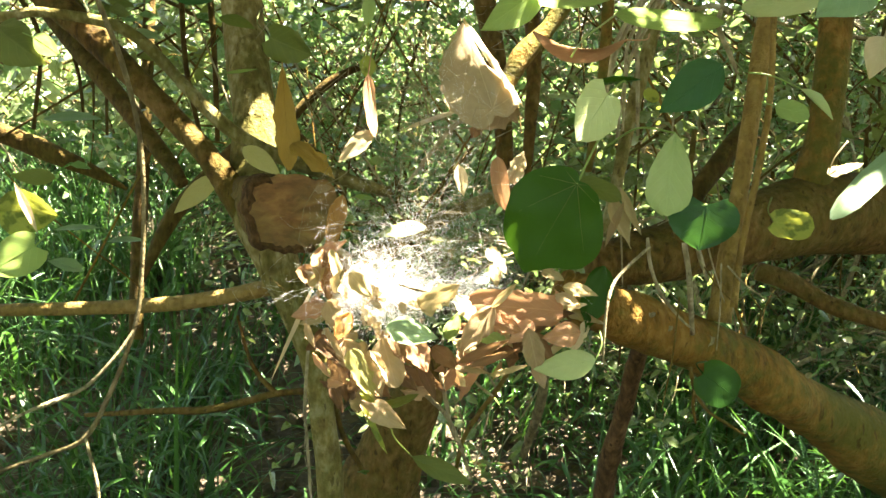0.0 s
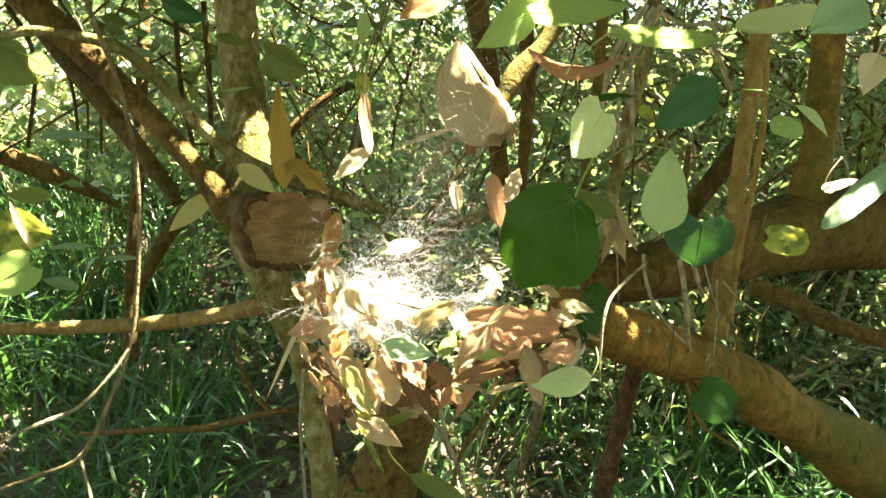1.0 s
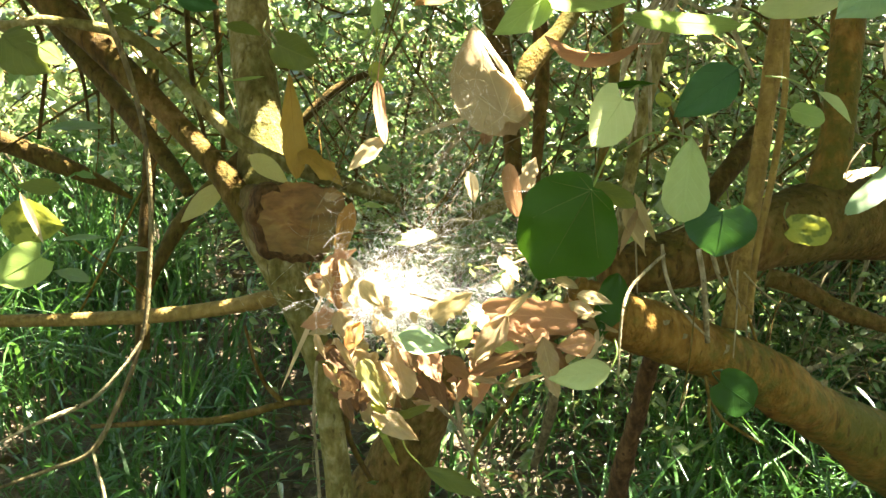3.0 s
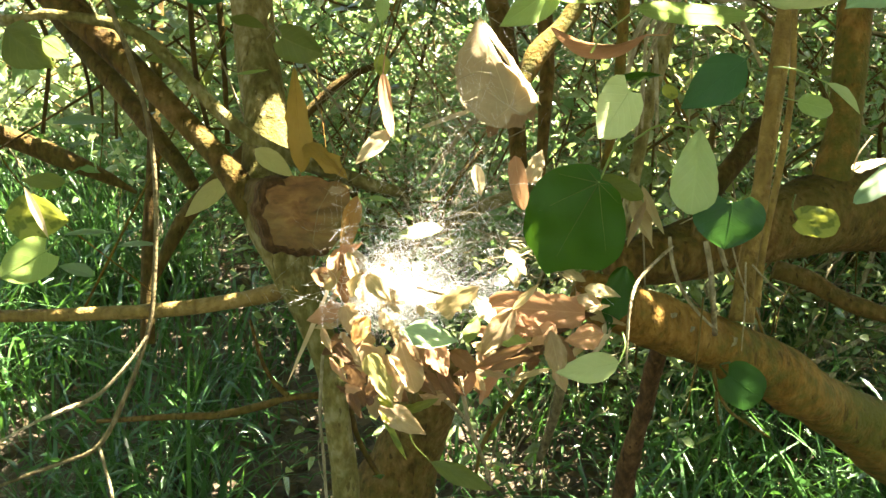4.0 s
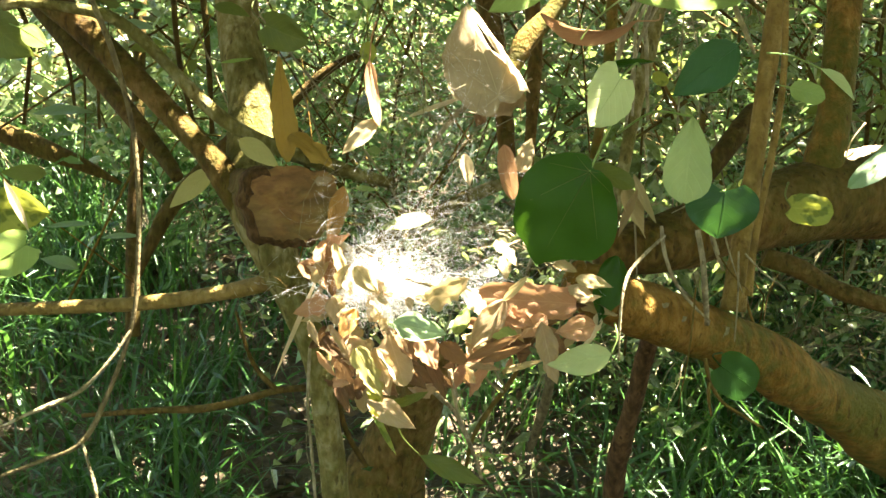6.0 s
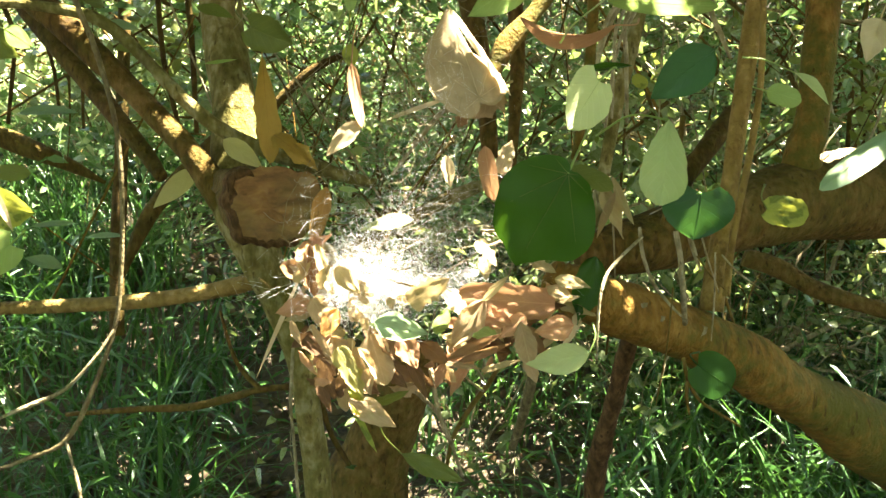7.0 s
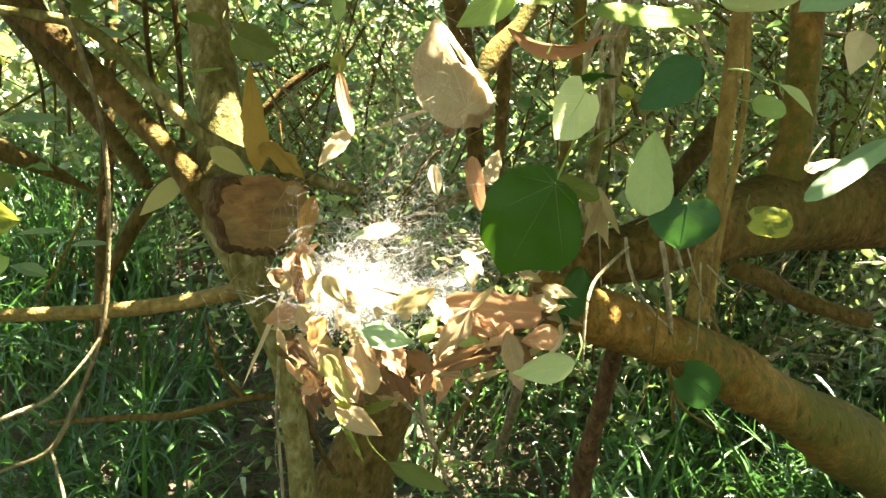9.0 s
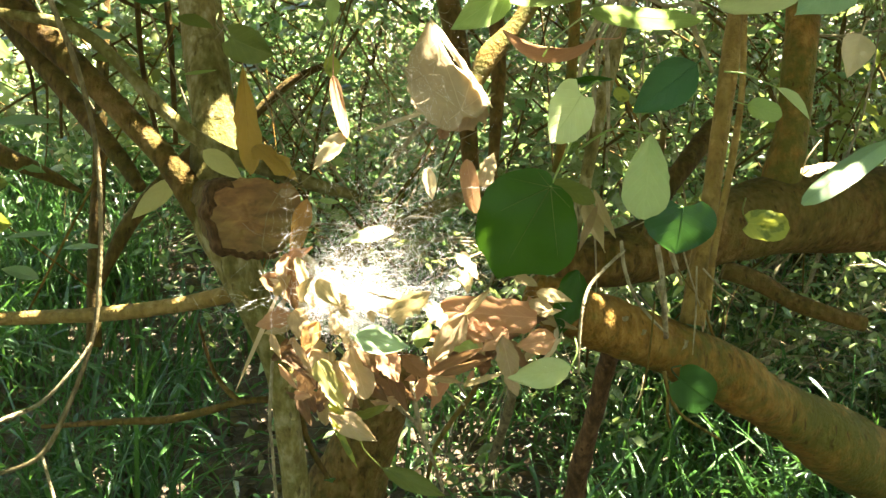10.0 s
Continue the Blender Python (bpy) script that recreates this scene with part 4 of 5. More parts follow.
twig("under_twig", [(0.279, 1.216, 0.971, 0.0022), (0.278, 1.213, 0.953, 0.0019), (0.281, 1.211, 0.934, 0.0013)], BARK_BROWN, "short brown twig under the trunk")
twig("bare_twig", [(0.253, 1.023, 1.390, 0.0023), (0.245, 1.018, 1.360, 0.0023), (0.254, 1.015, 1.335, 0.0025), (0.262, 1.012, 1.315, 0.0015)], BARK_GREY, "bleached bare twig in the sun")
twig("bare_twig", [(0.199, 1.022, 1.384, 0.0018), (0.222, 1.020, 1.373, 0.0020), (0.240, 1.020, 1.375, 0.0023), (0.258, 1.020, 1.369, 0.0030)], BARK_GREY, "bleached bare twig by the leaves")
twig("upright_stem", [(0.210, 1.435, 1.454, 0.0077), (0.205, 1.428, 1.398, 0.0077), (0.205, 1.441, 1.350, 0.0071), (0.201, 1.460, 1.272, 0.0066), (0.193, 1.500, 1.196, 0.0060)], BARK_WARM, "reddish brown upright stem", "stem", 9)
for i, (x, y, z, dx, r) in enumerate([(*(0.186, 1.219, 1.355), -0.012, 0.0022), (*(0.195, 1.230, 1.360), -0.022, 0.0026), (*(0.200, 1.220, 1.357), -0.006, 0.002), (*(0.212, 1.241, 1.361), 0.002, 0.0026), (*(0.219, 1.231, 1.367), -0.03, 0.002)]):
    twig("dry_stalk", [(x + 0.03, y, z + 0.05, r), (x, y, z, r), (x + dx * 0.6, y + 0.005, z - 0.04, r), (x + dx, y, z - 0.08 - 0.01 * i, r * 0.7)], BARK_GREY, "dry hanging fibrous stalk", "stalk", 6, 0.1, i, "dry stalks")
twig("web_stick", [(-0.043, 1.065, 1.116, 0.0011), (-0.026, 1.059, 1.112, 0.0014), (-0.009, 1.054, 1.108, 0.0008)], BARK_DARK, "short dark stick lying in the web", sides=5)
twig("crossing_twig", [(-0.043, 1.348, 1.190, 0.0020), (-0.016, 1.332, 1.225, 0.0027), (0.011, 1.317, 1.258, 0.0030), (0.030, 1.309, 1.272, 0.0033)], BARK_GREY, "pale twig behind the tan leaf")
twig("cluster_twig", [(-0.047, 1.094, 1.033, 0.0025), (-0.022, 1.090, 1.005, 0.0025), (0.003, 1.105, 0.975, 0.0023), (0.018, 1.140, 0.931, 0.0021), (0.031, 1.173, 0.882, 0.0015)], BARK_GREY, "thin twig under the leaf cluster")
twig("cluster_twig", [(-0.002, 1.092, 1.022, 0.0023), (0.003, 1.088, 0.994, 0.0023), (0.009, 1.094, 0.963, 0.0017), (0.016, 1.111, 0.943, 0.0014)], BARK_GREY, "thin straight twig under the leaf cluster")
twig("cluster_twig", [(0.068, 1.093, 1.028, 0.0023), (0.055, 1.109, 1.000, 0.0026), (0.038, 1.125, 0.972, 0.0026), (0.021, 1.141, 0.937, 0.0024), (0.013, 1.155, 0.895, 0.0021)], BARK_BROWN, "forked twig under the leaf cluster")
twig("cluster_twig", [(0.029, 1.092, 1.019, 0.0014), (0.037, 1.100, 1.006, 0.0014), (0.050, 1.108, 0.994, 0.0014)], BARK_GREY, "short side twig under the leaf cluster")
twig("bent_stem", [(-0.116, 1.541, 0.768, 0.0040), (-0.137, 1.527, 0.814, 0.0040), (-0.147, 1.513, 0.859, 0.0039), (-0.141, 1.480, 0.908, 0.0034)], BARK_DARK, "bent dark stem beside the trunk", "stem")
twig("thread_stem", [(-0.174, 1.418, 0.969, 0.0022), (-0.178, 1.408, 0.897, 0.0022), (-0.174, 1.399, 0.839, 0.0022), (-0.169, 1.387, 0.753, 0.0022)], BARK_GREY, "thread-thin upright grass stem", "stem")
twig("rear_branch", [(-0.342, 2.413, 1.224, 0.0096), (-0.276, 2.422, 1.290, 0.0102), (-0.222, 2.428, 1.331, 0.0090), (-0.150, 2.432, 1.361, 0.0060)], BARK_DARK, "dark branch behind the tree", "branch", 8)
twig("rear_branch", [(-0.137, 1.879, 1.018, 0.0105), (-0.042, 1.886, 1.065, 0.0115), (0.044, 1.912, 1.105, 0.0116), (0.143, 1.946, 1.136, 0.0098), (0.227, 2.000, 1.162, 0.0080)], BARK_OLIVE, "olive branch behind the web", "branch", 9)
twig("rear_branch", [(0.587, 2.074, 0.967, 0.0179), (0.650, 2.071, 0.946, 0.0179), (0.724, 2.065, 0.904, 0.0169), (0.850, 2.059, 0.863, 0.0148)], BARK_BROWN, "brown branch behind the low trunk", "branch", 9)
twig("rear_branch", [(-0.588, 2.170, 0.929, 0.0033), (-0.563, 2.179, 0.995, 0.0122), (-0.532, 2.187, 1.052, 0.0155), (-0.480, 2.196, 1.115, 0.0155), (-0.391, 2.208, 1.203, 0.0133)], BARK_DARK, "dark slanting branch in the undergrowth", "branch", 9)
twig("rear_branch", [(-0.656, 2.350, 0.776, 0.0157), (-0.649, 2.380, 0.991, 0.0157), (-0.638, 2.407, 1.182, 0.0145), (-0.629, 2.441, 1.421, 0.0133), (-0.625, 2.461, 1.564, 0.0133)], BARK_DARK, "dark upright stem in the undergrowth", "branch", 9)
twig("rear_branch", [(0.370, 1.740, 1.110, 0.0149), (0.401, 1.747, 1.153, 0.0158), (0.432, 1.761, 1.187, 0.0159), (0.463, 1.786, 1.221, 0.0152), (0.487, 1.810, 1.246, 0.0118)], BARK_DARK, "dark branch behind the shoots", "branch", 10)
twig("rear_branch", [(0.139, 1.896, 1.141, 0.0086), (0.147, 1.910, 1.235, 0.0105), (0.155, 1.944, 1.339, 0.0125), (0.153, 1.994, 1.476, 0.0137)], BARK_BROWN, "brown stem behind the tan leaf", "branch", 9)
twig("rear_branch", [(0.066, 2.046, 1.490, 0.0201), (0.086, 2.034, 1.401, 0.0191), (0.101, 2.020, 1.301, 0.0171), (0.112, 2.000, 1.162, 0.0151)], BARK_BROWN, "shaded brown trunk behind the tan leaf", "branch", 10)
for a, b, c, w in [((-0.691, 1.945, 1.490), (-0.624, 1.927, 1.358), (-0.612, 1.932, 1.253), 0.004), ((-0.768, 2.046, 1.490), (-0.717, 2.032, 1.391), (-0.728, 2.010, 1.232), 0.005), ((-0.711, 2.150, 1.510), (-0.637, 2.133, 1.385), (-0.627, 2.109, 1.218), 0.004),
                   ((-0.513, 2.251, 1.509), (-0.502, 2.228, 1.345), (-0.469, 2.206, 1.192), 0.006), ((-0.478, 2.353, 1.519), (-0.467, 2.332, 1.370), (-0.461, 2.308, 1.198), 0.007), ((0.336, 1.508, 1.249), (0.325, 1.497, 1.174), (0.306, 1.488, 1.107), 0.004)]:
    twig("thin_stem", [(*a, w), (*b, w * 0.9), (*c, w * 0.7)], BARK_DARK, "thin dark stem in the undergrowth", "stem", group="thin stems")

rng = random.Random(5)
for i in range(8):
    x, y, z = rng.uniform(0.15, 0.28), rng.uniform(1.05, 1.2), rng.uniform(1.08, 1.2)
    dx, dz = rng.gauss(0.0, 0.03), -abs(rng.gauss(0.05, 0.03))
    twig("fine_twig", [(x, y, z, 0.0009), (x + dx * 0.4, y, z + dz * 0.5, 0.0009), (x + dx, y + 0.01, z + dz, 0.0005)], BARK_GREY if i % 3 else BARK_BROWN, "hair-thin dry twig before the limb", "twig", 5, 0.05, i, "fine twigs")
for i in range(26):
    d = rng.uniform(1.7, 2.6)
    x, z = rng.uniform(-0.42, 0.42) * d, 1.3 + d * rng.uniform(-0.1, 0.08)
    lean, high = rng.gauss(0, 0.12), rng.uniform(0.15, 0.4)
    r = rng.uniform(0.0012, 0.003)
    twig("thin_stem", [(x - lean, d, z - high, r), (x + rng.gauss(0, 0.02), d, z, r), (x + lean, d + 0.05, z + high, r * 0.7)], rng.choice([BARK_DARK, BARK_GREY, BARK_WARM]), "thin stem in the undergrowth", "stem", 5, 0.05, i, "thin stems")

# ---- leafy twigs of the middle distance ----
def spray(root, tip, count, seed, size=0.045, material=None, droop=0.5):
    """A twig with small leaves along it."""
    rng = np.random.default_rng(seed)
    a, b = np.array(root), np.array(tip)
    L = np.linalg.norm(b - a)
    ob = thing("leafy_twig", "thin twig with small green leaves", "leafy twig", root, "leafy twigs behind the web")
    bend = rng.normal(0, 0.08, 3) * L
    line = [(*(a + (b - a) * t + bend * math.sin(math.pi * t)), 0.004 * (1.1 - t)) for t in np.linspace(0, 1, 5)]
    limb("stem", line, BARK_DARK, ob, 6, 4, 0.1, seed)
    pts = flow(line, 12)[:, :3] - a
    spots = [pts[rng.integers(4, len(pts))] + rng.normal(0, 0.03, 3) for _ in range(count)]
    part("foliage", scatter("foliage", spots, seed, size, size * 0.55, droop=droop), material or SHRUB_LEAF, ob)


rng = random.Random(19)
for i in range(22):
    d = rng.uniform(2.4, 3.4)
    x, z = rng.uniform(-0.46, 0.02) * d, 1.3 + d * rng.uniform(-0.02, 0.1)
    turn = rng.uniform(0, 6.28)
    spray((x, d, z + 0.1), (x + 0.35 * math.cos(turn), d + 0.15 * math.sin(turn), z - rng.uniform(0.0, 0.2)), rng.randint(20, 44), 300 + i, rng.uniform(0.035, 0.055), rng.choice([SHRUB_LEAF, SHRUB_COOL]))
rng = random.Random(27)
# far sprays whose pale leaf colour stands in for sunlight
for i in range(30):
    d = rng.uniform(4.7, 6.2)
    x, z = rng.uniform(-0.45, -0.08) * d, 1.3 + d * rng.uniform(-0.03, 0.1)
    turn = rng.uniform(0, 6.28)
    spray((x, d, z + 0.1), (x + 0.6 * math.cos(turn), d + 0.15 * math.sin(turn), z - rng.uniform(0.0, 0.2)), rng.randint(60, 100), 400 + i, rng.uniform(0.06, 0.1), SHRUB_LIT)
# nearer sprays in the same sunlit colour, added to brighten the left
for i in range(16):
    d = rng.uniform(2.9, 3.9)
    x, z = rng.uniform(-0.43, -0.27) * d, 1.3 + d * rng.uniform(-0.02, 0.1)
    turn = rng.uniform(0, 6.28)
    spray((x, d, z + 0.1), (x + 0.35 * math.cos(turn), d + 0.15 * math.sin(turn), z - rng.uniform(0.0, 0.2)), rng.randint(20, 40), 450 + i, rng.uniform(0.04, 0.065), SHRUB_LIT)
rng = random.Random(14)
for i in range(46):
    d = rng.uniform(2.1, 3.1)
    x, z = rng.uniform(-0.44, 0.44) * d, 1.3 + d * rng.uniform(-0.12, 0.12)
    if x < -0.08 * d and z < 1.32:
        z += 0.3
    turn = rng.uniform(0, 6.28)
    spray((x, d, z + 0.15), (x + 0.3 * math.cos(turn), d + 0.15 * math.sin(turn), z - rng.uniform(0.0, 0.3)), rng.randint(30, 70), 200 + i, rng.uniform(0.022, 0.042), rng.choice([SHRUB_LEAF, SHRUB_COOL, LEAF_OLIVE]))

# ---- leaves that hang round the web ----
heart("heart_leaf", (0.116, 0.973, 1.220), (0.072, 0.973, 1.141), BROAD, LEAF_DEEP, "large glossy deep green heart-shaped leaf", (0.05, -1, 0.0), (0.153, 1.027, 1.278), LEAF_FRESH, LEAF_OLIVE, curl=0.05, cup=-0.12, ragged=0.03)
leaf("heart_leaf", (0.230, 0.976, 1.202), (0.225, 0.980, 1.161), 0.0623, LEAF_BLUE, "glossy green heart-shaped leaf with a sun glint", "heart", (0.0, -1, 0.5), (0.204, 0.994, 1.186), LEAF_FRESH, curl=0.3, fold=-0.12, wave=0.03, nl=18, nw=12)
leaf("pale_leaf", (0.139, 0.959, 1.297), (0.110, 0.933, 1.259), 0.0439, LEAF_PALE, "pale grey-green leaf showing its underside", "heart", (0.2, -1, -0.2), (0.164, 1.011, 1.306), LEAF_FRESH, curl=0.2, wave=0.05, ragged=0.06)
leaf("dark_leaf", (0.261, 1.063, 1.324), (0.202, 1.059, 1.280), 0.0440, LEAF_BLUE, "dark blue-green leaf in the shade", "ovate", (0.1, -1, 0.1), (0.285, 1.116, 1.334), curl=0.3, fold=0.12, wave=0.04)
leaf("pale_leaf", (0.190, 0.924, 1.266), (0.178, 0.895, 1.201), 0.0385, LEAF_PALE, "pale leaf hanging by its stalk, wavy edge", "drop", (-0.15, -1, -0.15), (0.141, 0.983, 1.251), LEAF_FRESH, curl=0.25, fold=0.1, wave=0.06, ragged=0.12)
leaf("edge_leaf", (0.176, 1.011, 1.310), (0.121, 0.990, 1.303), 0.0161, LEAF_DEEP, "thin green leaf seen edge on", "lance", (0, -0.5, 1), None, curl=0.2, fold=0.2)
leaf("olive_leaf", (0.124, 1.039, 1.217), (0.165, 1.036, 1.201), 0.0209, LEAF_OLIVE, "olive leaf drooping beside the heart leaf", "oblong", (0.2, -1, 0.5), (0.118, 1.039, 1.219), curl=0.5, fold=0.1, wave=0.06)
leaf("dry_curled_leaf", (0.157, 1.046, 1.201), (0.176, 1.040, 1.154), 0.0222, DRY_OCHRE, "dry curled ochre leaf hanging down", "lance", (0.4, -1, 0), None, curl=-0.8, fold=0.5, twist=1.4, wave=0.1, ragged=0.15)
leaf("dry_curled_leaf", (0.166, 1.050, 1.211), (0.185, 1.040, 1.167), 0.0105, DRY_OCHRE, "dry ochre strip of leaf bent down", "lance", (0.3, -1, 0.1), None, curl=-0.6, fold=0.3, wave=0.1, ragged=0.2)
leaf("dry_curled_leaf", (0.169, 1.045, 1.198), (0.151, 1.040, 1.155), 0.0085, DRY_TAN, "thin dry tan strip of leaf", "lance", (-0.3, -1, 0.1), None, curl=0.5, fold=0.3, wave=0.1, ragged=0.2)
leaf("mottled_leaf", (0.329, 1.113, 1.171), (0.370, 1.112, 1.165), 0.0304, LEAF_YELLOW, "yellow-green mottled leaf hanging before the limb", "round", (0, -1, 0.1), (0.336, 1.146, 1.192), LEAF_OLIVE, wave=0.05, ragged=0.1)
strap_leaf = leaf("long_leaf", (0.373, 0.903, 1.260), (0.297, 0.855, 1.203), 0.0225, LEAF_SAGE, "long blue-green leaf with a lit midrib", "oblong", (-0.5, -0.7, 0.4), (0.413, 0.955, 1.268), LEAF_PALE, curl=0.2, fold=-0.3, wave=0.03)
leaf("lit_leaf", (0.411, 1.199, 1.212), (0.449, 1.201, 1.223), 0.0157, DRY_CREAM, "small bleached leaf in full sun", "lobed", (0.2, -0.6, 0.8), (0.432, 1.204, 1.247), curl=0.3, wave=0.1, ragged=0.3)
leaf("small_leaf", (0.355, 1.210, 1.284), (0.391, 1.208, 1.273), 0.0241, LEAF_FRESH, "small fresh green leaf on a shoot", "oblong", (0, -1, 0.3), (0.355, 1.261, 1.288), curl=0.3, wave=0.04)
leaf("folded_leaf", (0.318, 1.010, 1.302), (0.347, 1.006, 1.274), 0.0151, LEAF_PALE, "narrow folded pale leaf on an arching stalk", "lance", (0.6, -0.8, 0.3), (0.272, 1.012, 1.316), LEAF_FRESH, fold=0.6, curl=0.2)
leaf("yellow_leaf", (0.233, 1.313, 1.301), (0.249, 1.311, 1.289), 0.0157, LEAF_YELLOW, "tiny yellow leaf among the stems", "oblong", (0, -1, 0.3), None, wave=0.04)
leaf("fresh_leaf", (0.086, 0.972, 1.389), (0.031, 0.936, 1.349), 0.0353, LEAF_FRESH, "fresh green leaf lit from above", "ovate", (0, -0.9, -0.4), (0.105, 0.995, 1.407), curl=0.2, fold=0.1, wave=0.04)
leaf("fresh_leaf", (0.070, 0.970, 1.379), (0.156, 0.920, 1.382), 0.0286, LEAF_FRESH, "wide pale green leaf lit from above", "ovate", (0, -0.8, -0.5), (0.057, 0.995, 1.407), curl=0.15, wave=0.03)
leaf("long_leaf", (0.146, 0.968, 1.364), (0.225, 0.916, 1.354), 0.0203, LEAF_FRESH, "long pale green leaf glowing with sun", "oblong", (0, -0.8, -0.5), (0.114, 1.014, 1.330), LEAF_PALE, curl=0.15, fold=0.1, wave=0.04)
leaf("broad_leaf", (0.324, 0.970, 1.379), (0.239, 0.918, 1.367), 0.0250, LEAF_PALE, "broad pale green leaf overhead", "oblong", (0, -0.8, -0.4), (0.300, 0.995, 1.407), curl=0.2, wave=0.04)
leaf("broad_leaf", (0.323, 0.870, 1.383), (0.266, 0.820, 1.352), 0.0400, LEAF_SAGE, "broad grey-green leaf close by", "ovate", (-0.2, -0.9, 0.1), (0.378, 0.924, 1.408), curl=0.3, fold=0.15, wave=0.05, ragged=0.04)
leaf("pale_leaf", (0.373, 0.966, 1.345), (0.352, 0.940, 1.309), 0.0277, DRY_CREAM, "pale cream leaf folded along its midrib", "ovate", (-0.3, -1, 0), (0.388, 0.988, 1.359), curl=0.4, fold=0.4, wave=0.06)
leaf("orange_leaf", (0.008, 1.075, 1.408), (-0.036, 1.051, 1.381), 0.0285, DRY_ORANGE, "orange dead leaf hanging overhead", "ovate", (0, -1, 0.1), (0.025, 1.129, 1.432), curl=0.5, fold=0.2, wave=0.08)
leaf("curled_leaf", (0.171, 1.067, 1.347), (0.084, 1.068, 1.355), 0.0295, DRY_PINK, "curled orange-pink dead leaf", "oblong", (-0.1, -0.5, -1), (0.202, 1.119, 1.355), curl=1.5, roll=0.6, wave=0.06)
hanging_leaf = leaf("curled_leaf", (-0.073, 1.112, 1.316), (-0.065, 1.100, 1.256), 0.0130, DRY_PINK, "long curled dead leaf hanging on a thread, paler below", "oblong", (0.5, -0.9, 0.1), (-0.066, 1.116, 1.352), curl=-0.5, roll=0.35, wave=0.12, ragged=0.1)
leaf("curled_tip", (-0.067, 1.103, 1.261), (-0.100, 1.095, 1.230), 0.0190, DRY_CREAM, "pale cream turned tip", "ovate", (0.3, -0.8, 0.5), parent=hanging_leaf, curl=0.5, roll=0.5, wave=0.12, ragged=0.1)
leaf("yellow_leaf", (-0.077, 1.166, 1.336), (-0.077, 1.163, 1.311), 0.0173, LEAF_YELLOW, "small yellow-green hanging leaf", "ovate", (0.1, -1, 0), (-0.076, 1.171, 1.369), wave=0.06)
leaf("yellow_leaf", (-0.075, 1.175, 1.399), (-0.077, 1.170, 1.364), 0.0150, LEAF_FRESH, "narrow yellow-green hanging leaf", "lance", (0.1, -1, 0), (-0.074, 1.179, 1.427), fold=0.2)
leaf("orange_leaf", (-0.203, 1.438, 1.331), (-0.191, 1.400, 1.202), 0.0314, DRY_AMBER, "long orange dead leaf against the trunk", "drop", (0.1, -1, 0.1), (-0.203, 1.472, 1.359), curl=0.3, roll=0.5, wave=0.12, ragged=0.3)
leaf("orange_leaf", (-0.186, 1.384, 1.235), (-0.131, 1.358, 1.194), 0.0277, DRY_AMBER, "crumpled ochre dead leaf on the branch", "lobed", (-0.1, -0.7, 0.8), None, curl=0.6, wave=0.2, crumple=0.3, ragged=0.4)
leaf("orange_leaf", (-0.114, 1.276, 1.183), (-0.130, 1.247, 1.118), 0.0270, DRY_ORANGE, "curled orange dead leaf beside the torn stub", "ovate", (-0.4, -0.9, 0.1), None, curl=-0.5, roll=0.7, wave=0.08, ragged=0.1)
leaf("green_chip", (-0.108, 1.376, 1.172), (-0.083, 1.375, 1.169), 0.0097, LEAF_FRESH, "small bright green leaf on the branch", "ovate", (0, -0.7, 0.7), None)
leaf("olive_leaf", (-0.215, 1.423, 1.366), (-0.163, 1.420, 1.344), 0.0464, LEAF_OLIVE, "broad olive leaf beside the upright limb", "heart", (0.2, -1, -0.3), (-0.236, 1.479, 1.402), curl=0.5, fold=0.25, wave=0.1, ragged=0.1)
leaf("olive_leaf", (-0.279, 1.427, 1.391), (-0.230, 1.404, 1.375), 0.0197, LEAF_OLIVE, "olive leaf on the upright limb", "lance", (0, -0.8, 0.6), (-0.284, 1.429, 1.405), curl=0.6)
leaf("green_chip", (-0.281, 1.467, 1.323), (-0.239, 1.468, 1.328), 0.0087, LEAF_FRESH, "narrow sunlit leaf by the trunk", "lance", (0, -0.6, 0.8), None)
leaf("dark_leaf", (-0.319, 1.327, 1.425), (-0.266, 1.323, 1.402), 0.0327, LEAF_BLUE, "shaded dark green leaf overhead", "ovate", (0.2, -0.8, -0.5), (-0.33, 1.331, 1.457), curl=0.4, fold=0.2, wave=0.1)
leaf("olive_leaf", (-0.476, 1.221, 1.368), (-0.422, 1.216, 1.327), 0.0506, LEAF_OLIVE, "broad shaded olive leaf", "ovate", (0.2, -1, -0.3), (-0.497, 1.224, 1.390), curl=0.6, fold=0.3, wave=0.12, ragged=0.1)
leaf("fresh_leaf", (-0.430, 1.199, 1.356), (-0.402, 1.197, 1.337), 0.0237, LEAF_FRESH, "bright yellow-green leaf tip", "ovate", (0.1, -0.9, -0.3), (-0.455, 1.221, 1.366), wave=0.04)
leaf("yellow_leaf", (-0.478, 1.194, 1.174), (-0.409, 1.193, 1.168), 0.0506, LEAF_YELLOW, "yellow spotted leaf with green blotches", "ovate", (0.1, -1, 0.1), (-0.497, 1.195, 1.181), fold=0.15, wave=0.05, ragged=0.08)
leaf("straw_leaf", (-0.446, 1.168, 1.206), (-0.421, 1.161, 1.152), 0.0094, DRY_CREAM, "narrow bleached straw-like leaf", "lance", (0.2, -0.8, 0.5), None, fold=0.3)
leaf("fresh_leaf", (-0.417, 1.139, 1.143), (-0.465, 1.136, 1.116), 0.0439, LEAF_FRESH, "yellow-green heart-shaped leaf beside the vine", "heart", (0.1, -1, -0.1), (-0.401, 1.141, 1.158), wave=0.05)
leaf("side_leaf", (-0.352, 1.749, 1.169), (-0.419, 1.741, 1.111), 0.0334, LEAF_STRAW, "pale olive oval leaf beside the leaning limb", "ovate", (-0.1, -1, 0.2), (-0.338, 1.751, 1.184), curl=0.2, wave=0.04)
